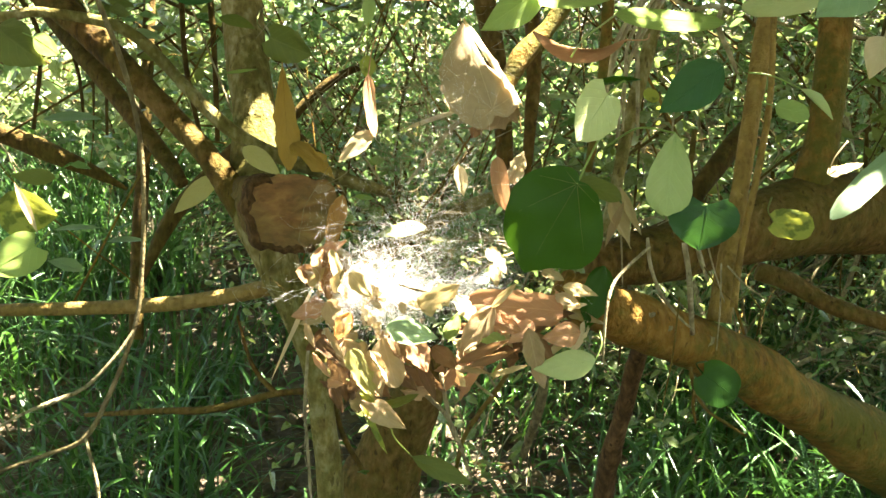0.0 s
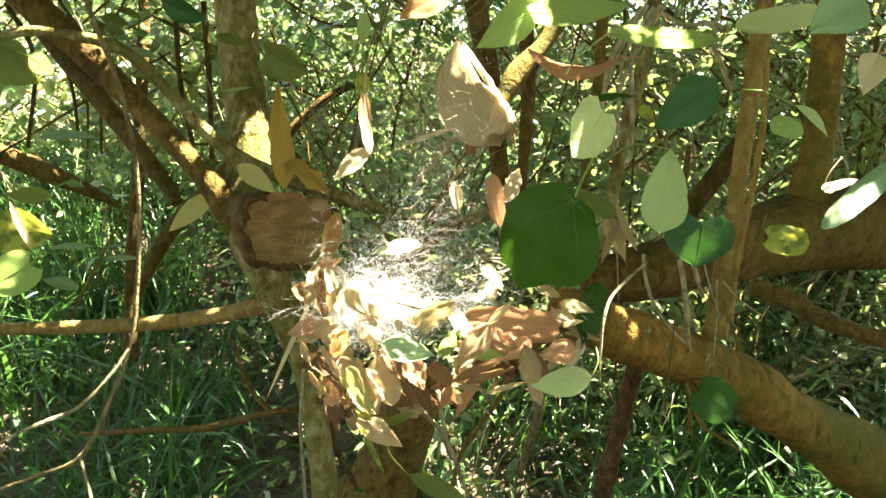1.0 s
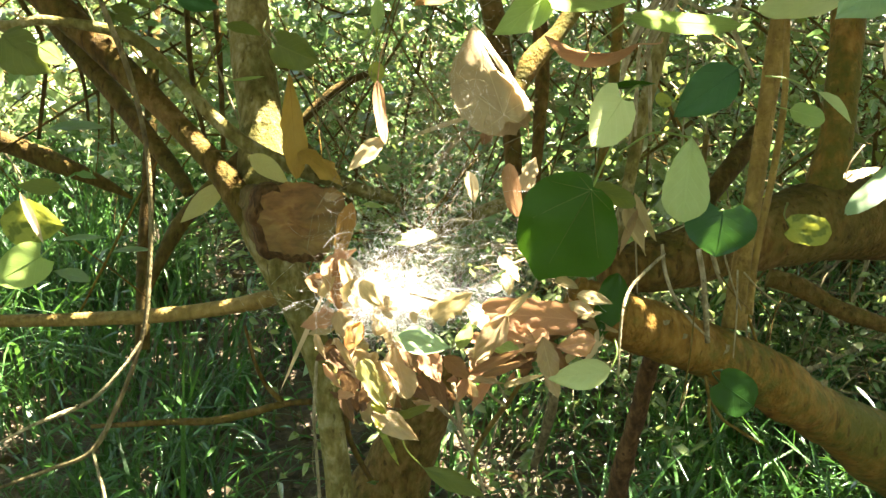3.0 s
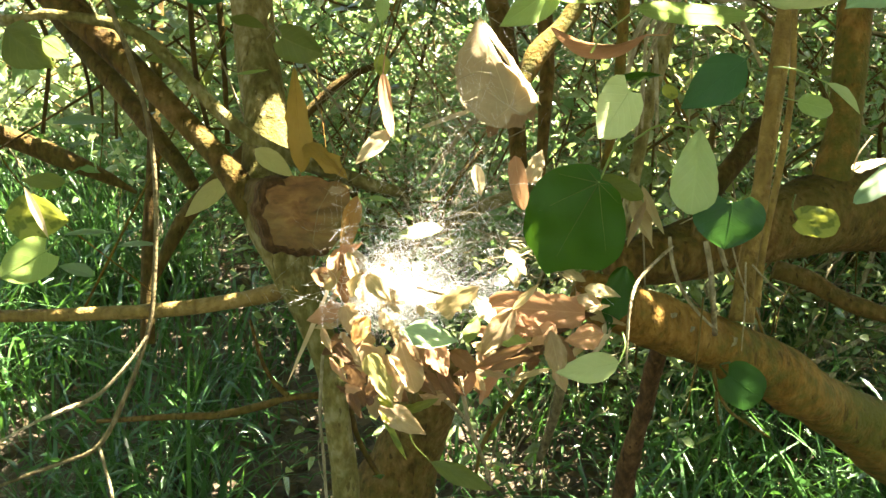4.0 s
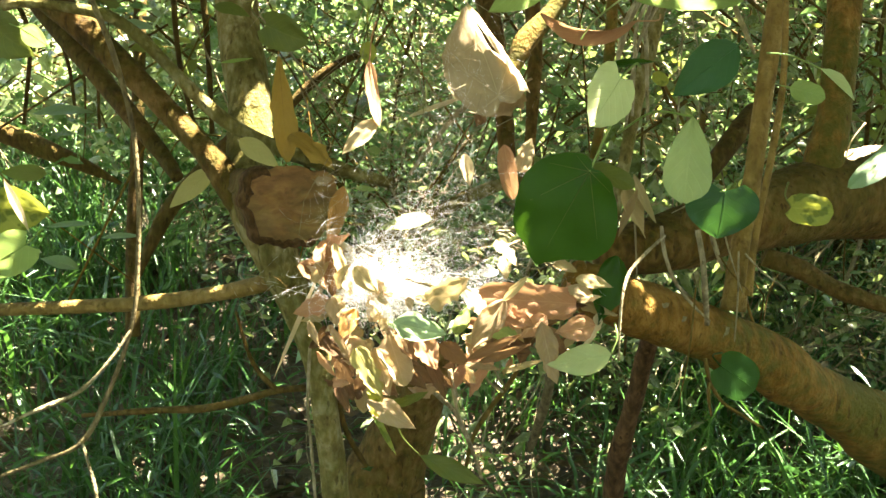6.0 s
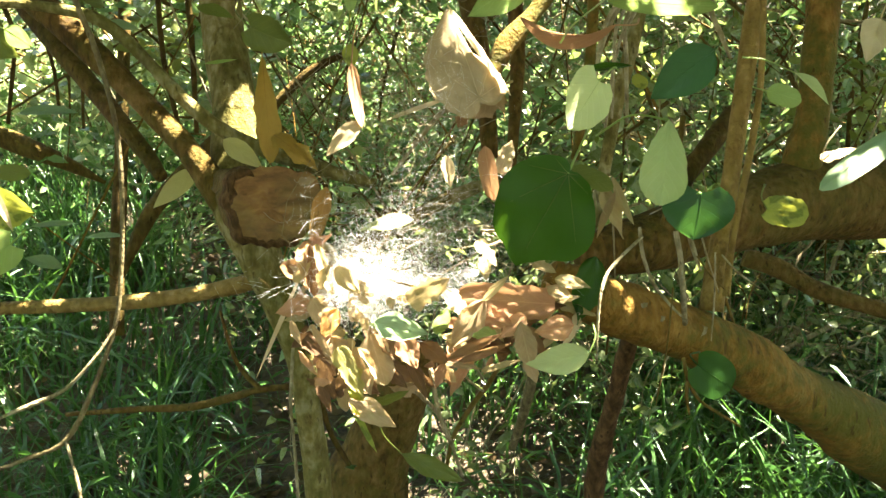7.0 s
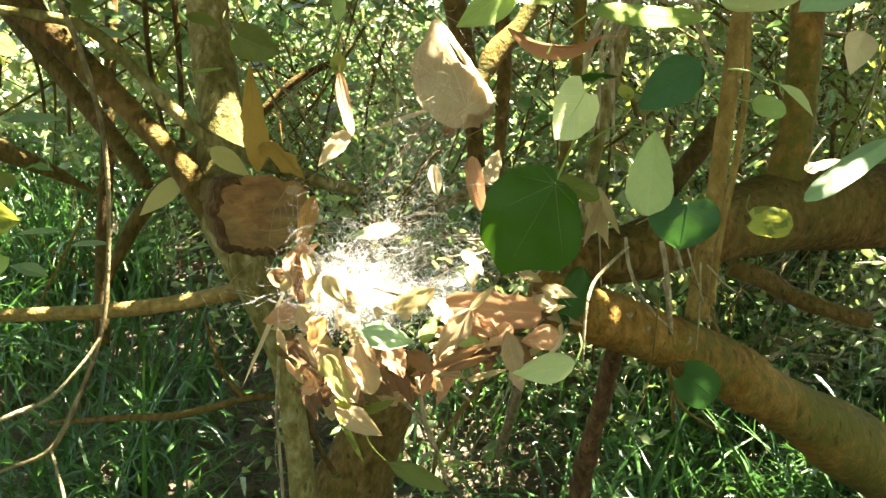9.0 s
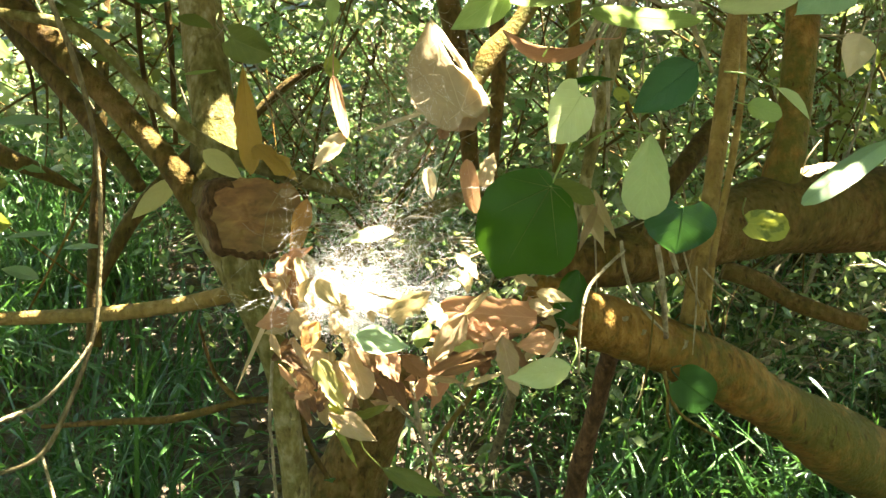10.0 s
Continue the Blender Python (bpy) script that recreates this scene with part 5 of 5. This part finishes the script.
leaf("side_leaf", (-0.517, 1.499, 1.185), (-0.577, 1.499, 1.188), 0.0241, LEAF_OLIVE, "dull olive leaf in the shade", "ovate", (0, -0.9, 0.4), None, curl=0.2)
for a, b, w in [((-0.570, 1.610, 1.260), (-0.484, 1.610, 1.260), 0.028), ((-0.554, 1.588, 1.104), (-0.486, 1.589, 1.107), 0.014), ((-0.478, 1.586, 1.088), (-0.420, 1.586, 1.089), 0.014), ((-0.542, 1.679, 1.030), (-0.598, 1.681, 1.046), 0.03), ((-0.482, 1.729, 1.386), (-0.422, 1.728, 1.377), 0.03),
                ((-0.559, 1.737, 1.445), (-0.618, 1.735, 1.428), 0.03), ((-0.180, 1.567, 0.951), (-0.212, 1.561, 0.911), 0.02)]:
    leaf("blue_leaf", a, b, w, LEAF_SAGE, "narrow grey-green leaf in the undergrowth", "lance", (0.1, -0.5, 0.8), None, curl=0.3, fold=0.2, group="grey-green leaves")
leaf("pale_leaf", (0.136, 0.980, 1.062), (0.080, 0.975, 1.055), 0.0290, LEAF_PALE, "pale green leaf under the cluster", "ovate", (0, -1, -0.1), (0.142, 1.000, 1.085), LEAF_FRESH, curl=0.25, fold=0.06, wave=0.05)
leaf("olive_leaf", (-0.248, 1.400, 1.231), (-0.200, 1.385, 1.197), 0.0260, LEAF_STRAW, "dull straw-coloured leaf lying on the torn stub", "ovate", (0.1, -0.9, 0.4), None, curl=0.3, wave=0.08)
leaf("tan_leaf", (-0.153, 1.350, 1.182), (-0.133, 1.350, 1.185), 0.0120, DRY_TAN, "small tan leaf on the torn stub", "lobed", (0, -0.9, 0.4), None, wave=0.1, ragged=0.3)
leaf("low_leaf", (0.259, 1.092, 1.021), (0.292, 1.088, 0.998), 0.0440, LEAF_DEEP, "green round leaf with a lit edge", "round", (0.2, -1, 0.1), (0.281, 1.172, 1.014), curl=0.2, wave=0.04)
leaf("low_leaf", (-0.032, 1.109, 0.930), (0.031, 1.105, 0.901), 0.0220, LEAF_OLIVE, "narrow olive leaf hanging low", "lance", (0.1, -1, 0.3), (-0.053, 1.085, 0.975), curl=0.4, fold=0.2, wave=0.08)
leaf("blade_leaf", (-0.134, 1.185, 1.103), (-0.184, 1.170, 0.993), 0.0052, DRY_CREAM, "long pale strap leaf lit along its edge", "lance", (0.2, -0.8, 0.6), None, rib=False, curl=0.12)
heart("tan_leaf", (0.052, 1.185, 1.281), (0.022, 1.200, 1.374), WILTED, DRY_HUSK, "big bleached tan dead leaf caught in the web", (0.1, -1, 0.0), (0.091, 1.250, 1.297), DRY_TAN, DRY_HUSK, curl=0.1, cup=0.1, turned=0.6, crumple=0.03, ragged=0.16, seed=4)
leaf("tan_leaf", (0.078, 1.230, 1.287), (0.037, 1.206, 1.260), 0.0362, DRY_TAN, "torn tan leaf scrap under the big dead leaf", "lobed", (0.1, -1, 0.3), None, curl=0.4, wave=0.12, ragged=0.3)
# added strip: its cream colour imitates the lit edge of the leaf above
leaf("tan_leaf", (0.021, 1.198, 1.375), (0.084, 1.182, 1.283), 0.0115, DRY_CREAM, "cream strip standing in for the tan leaf's sunlit margin", "oblong", (0.35, -0.5, 0.8), None, rib=False, wave=0.12, ragged=0.35)
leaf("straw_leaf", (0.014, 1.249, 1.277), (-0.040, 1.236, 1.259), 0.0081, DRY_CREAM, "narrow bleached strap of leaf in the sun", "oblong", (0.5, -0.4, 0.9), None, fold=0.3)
leaf("red_scrap", (0.040, 1.227, 1.267), (0.031, 1.225, 1.249), 0.0159, DRY_BROWN, "dark reddish scrap of dead leaf", "lobed", (0.1, -1, 0.1), None, wave=0.15, ragged=0.4)
leaf("pink_leaf", (0.054, 1.122, 1.235), (0.062, 1.115, 1.183), 0.0191, DRY_PINK, "pinkish dry leaf standing behind the heart leaf", "oblong", (-0.3, -1, 0.1), None, curl=0.3, roll=0.5, wave=0.06)
leaf("lit_leaf", (0.069, 1.128, 1.208), (0.081, 1.133, 1.240), 0.0193, DRY_CREAM, "crumpled bleached leaf in the sun", "lobed", (0.2, -0.9, 0.4), None, wave=0.15, ragged=0.4)
leaf("lit_leaf", (0.016, 1.151, 1.225), (0.021, 1.146, 1.193), 0.0139, DRY_CREAM, "small bleached leaf hanging in the web", "ovate", (0.1, -1, 0.3), None, fold=0.4, wave=0.08)
leaf("lit_leaf", (-0.017, 1.142, 1.162), (-0.070, 1.140, 1.152), 0.0215, LEAF_PALE, "pale sunlit leaf lying on the web", "ovate", (0.1, -0.6, 0.8), None, curl=0.3, fold=0.15, wave=0.06)

# ---- the cluster of dead leaves bound by silk ----
cluster = thing("leaf_cluster", "hanging cluster of dead tan leaves bound with spider silk", "leaf cluster", (-0.046, 1.054, 1.037))
def dead(a, b, w, mat, outline, look_to, **more):
    """One leaf of the cluster."""
    dry = mat.name.startswith("dry")
    leaf("dead_leaf" if dry else "leaf_blade", a, b, w, mat, "", outline, look_to, parent=cluster, wave=0.16, crumple=0.07 if dry else 0.0, nl=16, nw=10, **{"ragged": 0.16, **more})


dead((-0.120, 1.038, 1.151), (-0.115, 1.024, 1.125), 0.011, DRY_TAN, "ovate", (0.3, -1, 0.1), roll=0.8)
dead((-0.111, 1.048, 1.152), (-0.106, 1.034, 1.103), 0.019, DRY_BROWN, "lance", (-0.2, -1, 0.2), roll=0.6)
dead((-0.112, 1.028, 1.158), (-0.117, 1.014, 1.145), 0.009, DRY_PINK, "ovate", (-0.4, -1, 0.1), roll=0.6)
dead((-0.103, 1.028, 1.155), (-0.094, 1.014, 1.125), 0.010, DRY_OCHRE, "oblong", (0.3, -1, 0.2), fold=0.4, curl=-0.4)
dead((-0.085, 1.008, 1.137), (-0.063, 0.994, 1.115), 0.017, DRY_OCHRE, "ovate", (0.2, -1, 0.1), curl=0.3)
dead((-0.107, 1.018, 1.108), (-0.090, 1.004, 1.082), 0.021, DRY_TAN, "lobed", (-0.1, -1, 0.2), ragged=0.3)
dead((-0.085, 1.013, 1.099), (-0.099, 0.999, 1.074), 0.017, DRY_ORANGE, "ovate", (0.1, -1, 0.3), roll=0.5)
dead((-0.107, 1.003, 1.087), (-0.088, 0.989, 1.059), 0.008, DRY_TAN, "lance", (-0.2, -1, 0.2), fold=0.5)
dead((-0.116, 1.018, 1.071), (-0.091, 1.004, 1.054), 0.015, DRY_BROWN, "lobed", (0, -1, 0.3), roll=0.5, ragged=0.3)
dead((-0.120, 1.013, 1.061), (-0.102, 0.999, 1.041), 0.009, DRY_PINK, "lance", (-0.4, -1, 0), roll=0.9)
dead((-0.129, 1.038, 1.083), (-0.119, 1.024, 1.063), 0.010, DRY_TAN, "ovate", (-0.5, -1, 0.2), roll=0.8)
dead((-0.104, 1.018, 1.033), (-0.092, 1.004, 1.006), 0.012, DRY_BROWN, "ovate", (-0.2, -1, 0.2), roll=0.6)
dead((-0.106, 1.008, 1.033), (-0.090, 0.994, 1.036), 0.010, DRY_PINK, "lobed", (0, -1, 0.4), roll=0.8)
dead((-0.084, 0.993, 1.068), (-0.061, 0.979, 1.027), 0.020, LEAF_STRAW, "lobed", (0.1, -1, 0.1), curl=0.2, ragged=0.35)
dead((-0.091, 1.013, 1.073), (-0.077, 0.999, 1.046), 0.025, DRY_TAN, "ovate", (0, -1, 0), curl=0.3)
dead((-0.068, 0.998, 1.067), (-0.055, 0.984, 1.027), 0.025, DRY_TAN, "ovate", (-0.15, -1, 0.0), roll=0.35)
# cream strip painting the lit right edge of the tan leaf before it
dead((-0.066, 0.994, 1.067), (-0.048, 0.980, 1.040), 0.007, DRY_CREAM, "lance", (0.7, -0.5, 0.6), ragged=0.3)
dead((-0.056, 1.008, 1.076), (-0.042, 0.994, 1.033), 0.027, DRY_TAN, "oblong", (0.1, -1, 0.1), roll=0.3)
dead((-0.041, 1.013, 1.085), (-0.032, 0.999, 1.053), 0.027, DRY_BROWN, "ovate", (0.2, -1, 0.1), roll=0.4)
dead((-0.029, 1.008, 1.076), (-0.014, 0.994, 1.047), 0.023, DRY_PINK, "ovate", (0.1, -1, 0.2), roll=0.5, ragged=0.25)
dead((-0.046, 1.008, 1.048), (-0.023, 0.994, 1.030), 0.015, DRY_BROWN, "lobed", (0, -1, 0.3), roll=0.7)
dead((-0.075, 0.993, 1.030), (-0.061, 0.979, 1.023), 0.009, LEAF_YELLOW, "ovate", (0.2, -1, 0.1), fold=0.2)
dead((-0.075, 0.993, 1.022), (-0.033, 0.979, 0.999), 0.022, DRY_TAN, "ovate", (0.1, -1, 0.25), curl=0.3, ragged=0.2)
dead((-0.073, 0.988, 1.018), (-0.050, 0.974, 0.977), 0.007, LEAF_YELLOW, "lance", (0.3, -1, 0), fold=0.3, ragged=0.3)
dead((-0.060, 1.028, 1.006), (-0.022, 1.014, 1.022), 0.013, LEAF_OLIVE, "ovate", (0, -0.8, -0.4), curl=0.3)
dead((-0.051, 0.993, 1.090), (-0.004, 0.979, 1.082), 0.025, LEAF_SAGE, "ovate", (0.0, -1, 0.35), curl=0.25, fold=0.1)
dead((-0.020, 0.998, 1.106), (0.015, 0.984, 1.130), 0.023, DRY_OCHRE, "lobed", (0.1, -1, 0.2), ragged=0.4)
dead((0.109, 1.008, 1.101), (0.023, 0.994, 1.111), 0.031, DRY_PINK, "block", (0, -1, 0.2), roll=0.4)
dead((0.043, 0.983, 1.109), (0.066, 0.969, 1.135), 0.008, DRY_OCHRE, "lance", (0.2, -0.8, 0.5), fold=0.4)
dead((0.046, 0.988, 1.111), (0.014, 0.974, 1.069), 0.024, DRY_TAN, "lance", (0.1, -1, 0.1), curl=0.3, fold=0.2)
dead((0.013, 0.993, 1.118), (0.029, 0.979, 1.096), 0.018, DRY_CREAM, "lobed", (0.2, -0.8, 0.6), ragged=0.4)
dead((0.042, 0.998, 1.096), (0.070, 0.984, 1.087), 0.023, DRY_PINK, "lobed", (0.2, -1, 0.3), ragged=0.3, roll=0.6)
dead((0.082, 0.996, 1.093), (0.058, 0.982, 1.077), 0.018, DRY_PINK, "ovate", (-0.1, -1, 0.1), roll=0.4)
dead((0.124, 0.993, 1.085), (0.088, 0.979, 1.082), 0.024, DRY_PINK, "ovate", (0.1, -1, 0.1), roll=0.3)
dead((0.076, 0.983, 1.091), (0.083, 0.969, 1.059), 0.019, DRY_TAN, "shell", (-0.2, -1, 0.0), roll=0.3)
dead((0.109, 1.008, 1.124), (0.139, 0.994, 1.118), 0.013, DRY_OCHRE, "ovate", (0.1, -0.9, 0.4), curl=0.5)
dead((0.102, 1.008, 1.116), (0.124, 0.994, 1.109), 0.013, DRY_TAN, "ovate", (0.1, -0.9, 0.4), curl=0.4)
dead((0.113, 1.003, 1.105), (0.129, 0.989, 1.111), 0.008, DRY_CREAM, "lobed", (0.1, -0.8, 0.6), ragged=0.3)
dead((0.093, 1.028, 1.135), (0.111, 1.014, 1.128), 0.013, DRY_OCHRE, "lobed", (0.2, -1, 0.4), roll=0.6)
dead((0.011, 0.993, 1.052), (0.043, 0.979, 1.050), 0.007, DRY_TAN, "lobed", (0, -0.8, 0.6), ragged=0.5)
dead((0.043, 0.993, 1.045), (0.078, 0.979, 1.058), 0.007, DRY_OCHRE, "lobed", (0, -0.8, 0.6), ragged=0.5)
dead((0.003, 1.018, 1.073), (0.015, 1.004, 1.101), 0.015, LEAF_FRESH, "ovate", (0.3, -1, 0.2), curl=0.2)
dead((0.059, 1.028, 1.067), (0.025, 1.014, 1.082), 0.017, LEAF_FRESH, "ovate", (0, -1, 0.2), curl=0.3)
dead((0.013, 1.013, 1.051), (0.062, 0.999, 1.077), 0.012, DRY_BROWN, "lance", (0.1, -1, 0.4), roll=0.8)
dead((0.021, 1.008, 1.049), (0.069, 0.994, 1.069), 0.010, DRY_BROWN, "lance", (0.1, -1, 0.2), roll=0.9)
dead((0.032, 1.038, 1.066), (0.072, 1.024, 1.053), 0.018, DRY_BROWN, "lobed", (0.1, -1, 0.2), roll=0.5)
dead((-0.010, 1.028, 1.063), (0.015, 1.014, 1.045), 0.018, DRY_BROWN, "ovate", (0.1, -1, 0.2), roll=0.5)
dead((-0.023, 1.018, 1.055), (-0.006, 1.004, 1.017), 0.013, DRY_BROWN, "ovate", (0.1, -1, 0.2), roll=0.6)
dead((0.159, 1.088, 1.130), (0.138, 1.074, 1.067), 0.033, LEAF_DEEP, "ovate", (0.3, -1, 0.1), curl=0.2)
dead((0.044, 1.078, 1.149), (0.062, 1.064, 1.126), 0.014, DRY_CREAM, "lobed", (0.2, -0.8, 0.6), ragged=0.4)
dead((0.048, 1.068, 1.135), (0.051, 1.054, 1.115), 0.014, DRY_OCHRE, "ovate", (0.2, -1, 0.3), roll=0.5)


def fill_cluster():
    rng = random.Random(8)
    line = flow([(-0.109, 1.107, 1.128), (-0.118, 1.100, 1.078), (-0.104, 1.094, 1.036), (-0.063, 1.072, 1.022), (-0.013, 1.073, 1.030), (0.036, 1.075, 1.043), (0.086, 1.078, 1.065), (0.125, 1.080, 1.082)], 8)
    for i in range(80):
        c = Vector(line[min(int(rng.random() ** 1.25 * len(line)), len(line) - 1)]) + Vector((max(-0.018, rng.gauss(0, 0.014)), rng.gauss(0.0, 0.015), rng.gauss(0.0, 0.014)))
        d = Vector((rng.gauss(0, 1), rng.gauss(0, 0.5), rng.gauss(-0.5, 0.8))).normalized() * rng.uniform(0.02, 0.045)
        leaf("dead_leaf", c - d * 0.5, c + d * 0.5, d.length * rng.uniform(0.3, 0.6), rng.choice([DRY_TAN, DRY_BROWN, DRY_PINK, DRY_OCHRE, DRY_CREAM, DRY_BROWN, DRY_BROWN]), "",
             rng.choice(["ovate", "lance", "lobed"]), (rng.gauss(0, 0.5), -1, rng.gauss(0.2, 0.5)), parent=cluster, seed=i, roll=rng.uniform(0.1, 1.0), curl=rng.uniform(-0.7, 0.7), wave=0.2, crumple=0.16,
             ragged=rng.uniform(0.15, 0.5), nl=11, nw=6)


fill_cluster()


def bleached_scraps():
    rng = random.Random(18)
    for i in range(26):
        c = Vector((-0.077, 1.042, 1.100)) + Vector((max(-0.04, rng.gauss(0, 0.025)), rng.gauss(0.0, 0.014), rng.gauss(0.0, 0.03)))
        d = Vector((rng.gauss(0, 0.6), rng.gauss(0, 0.5), rng.gauss(-0.5, 0.9))).normalized() * rng.uniform(0.009, 0.026)
        leaf("leaf_scrap", c - d * 0.5, c + d * 0.5, d.length * rng.uniform(0.4, 0.8), rng.choice([DRY_TAN, DRY_CREAM, DRY_OCHRE, DRY_CREAM, DRY_CREAM]), "",
             rng.choice(["ovate", "lobed", "drop"]), (rng.gauss(0.3, 0.5), -1, rng.gauss(0.3, 0.6)), parent=cluster, seed=500 + i, roll=rng.uniform(0.1, 1.0), curl=rng.uniform(-0.9, 0.9), wave=0.2, crumple=0.2,
             ragged=rng.uniform(0.2, 0.6), nl=10, nw=6)


bleached_scraps()


# ---- spider web ----
def build_web():
    rng = np.random.default_rng(77)
    web = thing("spider_web", "tangled white spider web with a thick sunlit silk mat", "spider web", (-0.035, 1.083, 1.104))
    home = np.array(web.matrix_basis.translation)

    def strands(name, count, spot, spread, length, radius, label="", material=SILK):
        verts, quads = [], []
        for _ in range(count):
            c = spot()
            d = rng.normal(size=3) * spread
            d *= length * rng.uniform(0.3, 1.4) / (np.linalg.norm(d) + 1e-9)
            bend = rng.normal(size=3) * 0.26 * np.linalg.norm(d) + np.array((0, 0, -0.08 * np.linalg.norm(d)))
            r = radius * rng.uniform(0.5, 1.4)
            s = np.cross(d, rng.normal(size=3))
            s /= np.linalg.norm(s) + 1e-9
            w = np.cross(d / (np.linalg.norm(d) + 1e-9), s)
            k = len(verts)
            for i in range(5):
                v = i / 4
                p = c + d * (v - 0.5) + bend * (1 - (2 * v - 1) ** 2) - home
                for a in (0, 2.094, 4.189):
                    verts.append(p + r * (s * math.cos(a) + w * math.sin(a)))
            quads += [(k + 3 * i + a, k + 3 * i + (a + 1) % 3, k + 3 * i + 3 + (a + 1) % 3, k + 3 * i + 3 + a) for i in range(4) for a in range(3)]
        me = fast_mesh(name, verts, quads, np.zeros((len(verts), 2)))
        return tagged(part(name, me, material, web, label), kind="stuff")

    def about(at, size):
        at, size = np.array(at), np.array(size)
        return lambda: at + rng.normal(size=3) * size

    strands("silk_tangle", 620, about((-0.028, 1.110, 1.153), (0.045, 0.03, 0.026)), (1, 0.6, 0.7), 0.034, 0.00004, "loose silk tangle")
    strands("fibre_tangle", 150, about((-0.028, 1.109, 1.145), (0.05, 0.03, 0.024)), (1, 0.6, 0.7), 0.028, 0.00022, "fine dry plant fibres caught in the silk", BARK_BROWN)
    strands("fibre_tangle", 60, about((-0.014, 1.160, 1.220), (0.04, 0.03, 0.06)), (0.8, 0.5, 1.0), 0.04, 0.0003, "thin dry fibres hanging in the silk", BARK_GREY)
    strands("silk_veil", 170, about((-0.008, 1.173, 1.237), (0.03, 0.03, 0.055)), (0.7, 0.4, 1.0), 0.08, 0.000035, "thin upright silk veil")
    strands("silk_wing", 110, about((0.032, 1.106, 1.122), (0.04, 0.025, 0.012)), (1, 0.6, 0.4), 0.05, 0.00004)
    strands("silk_mat", 1100, about((-0.057, 1.074, 1.108), (0.022, 0.02, 0.018)), (1, 0.8, 0.8), 0.03, 0.00008, "thick white silk mat")
    strands("silk_mat", 420, about((-0.085, 1.045, 1.121), (0.012, 0.012, 0.016)), (1, 0.8, 0.8), 0.026, 0.00008, "white silk binding the leaves")
    strands("fibre_tangle", 150, about((-0.054, 1.500, 1.291), (0.07, 0.1, 0.1)), (0.9, 0.6, 0.9), 0.09, 0.0005, "fine dry stems tangled behind the web", BARK_GREY)
    strands("silk_floor", 650, about((-0.027, 1.084, 1.106), (0.045, 0.022, 0.006)), (1, 0.8, 0.25), 0.04, 0.00007, "white silk floor of the web")
    for i, (at, w, d, rx, rz) in enumerate([((-0.052, 1.083, 1.105), 0.026, 0.022, 50, 10), ((-0.074, 1.086, 1.120), 0.014, 0.026, 70, -20), ((-0.027, 1.072, 1.099), 0.028, 0.014, 40, 5), ((-0.061, 1.061, 1.090), 0.012, 0.026, 75, 15), ((0.036, 1.085, 1.117), 0.02, 0.01, 35, 0), ((0.003, 1.084, 1.108), 0.024, 0.01, 30, -8)]):
        verts, uvs, quads, n = [], [], [], 14
        for j in range(n + 1):
            for k in range(n + 1):
                u, v = 2 * k / n - 1, 2 * j / n - 1
                rim = 1 + 0.35 * noise.noise(Vector((2 * u, 2 * v, i * 3.0)))
                q = math.hypot(u, v)
                m = max(abs(u), abs(v)) / (q + 1e-6) if q else 1
                x, y = u * m * rim * w * 0.5, v * m * rim * d * 0.5
                verts.append((x, y, 0.25 * w * noise.noise(Vector((2.5 * u, 2.5 * v, i))) + 0.08 * w * noise.noise(Vector((8 * u, 8 * v, i)))))
                uvs.append((0.5, 0.5))
        quads = [(j * (n + 1) + k, j * (n + 1) + k + 1, (j + 1) * (n + 1) + k + 1, (j + 1) * (n + 1) + k) for j in range(n) for k in range(n)
                 if noise.noise(Vector((k * 0.5, j * 0.5, i * 5.0))) < 0.12]
        sheet = part("silk_sheet", fast_mesh("silk_sheet", verts, quads, uvs), SILK, web)
        sheet.matrix_basis = Matrix.Translation(Vector(at) - Vector(home)) @ pose(0, 0, 0, rx, 0, rz)


build_web()


def sway(ob, axis, rows):
    """Turn a thing about its stalk's end: rows of seconds and degrees."""
    rest = ob.matrix_basis.copy()
    at = Matrix.Translation(rest.translation)
    walk(ob, [(t, at @ Matrix.Rotation(radians(a), 4, Vector(axis)) @ at.inverted() @ rest) for t, a in rows])


def motions():
    sway(hanging_leaf, (0, 1, 0), [(0, 1.5), (2.5, 1), (4.5, 0), (5.5, 0), (7.5, -2), (9, -4), (10, -5)])
    sway(strap_leaf, (0, 1, 0), [(0, 0), (1, 3.5), (2.5, 5), (4.5, 7.5), (6, 8.5), (7.5, 9), (10, 9)])


motions()
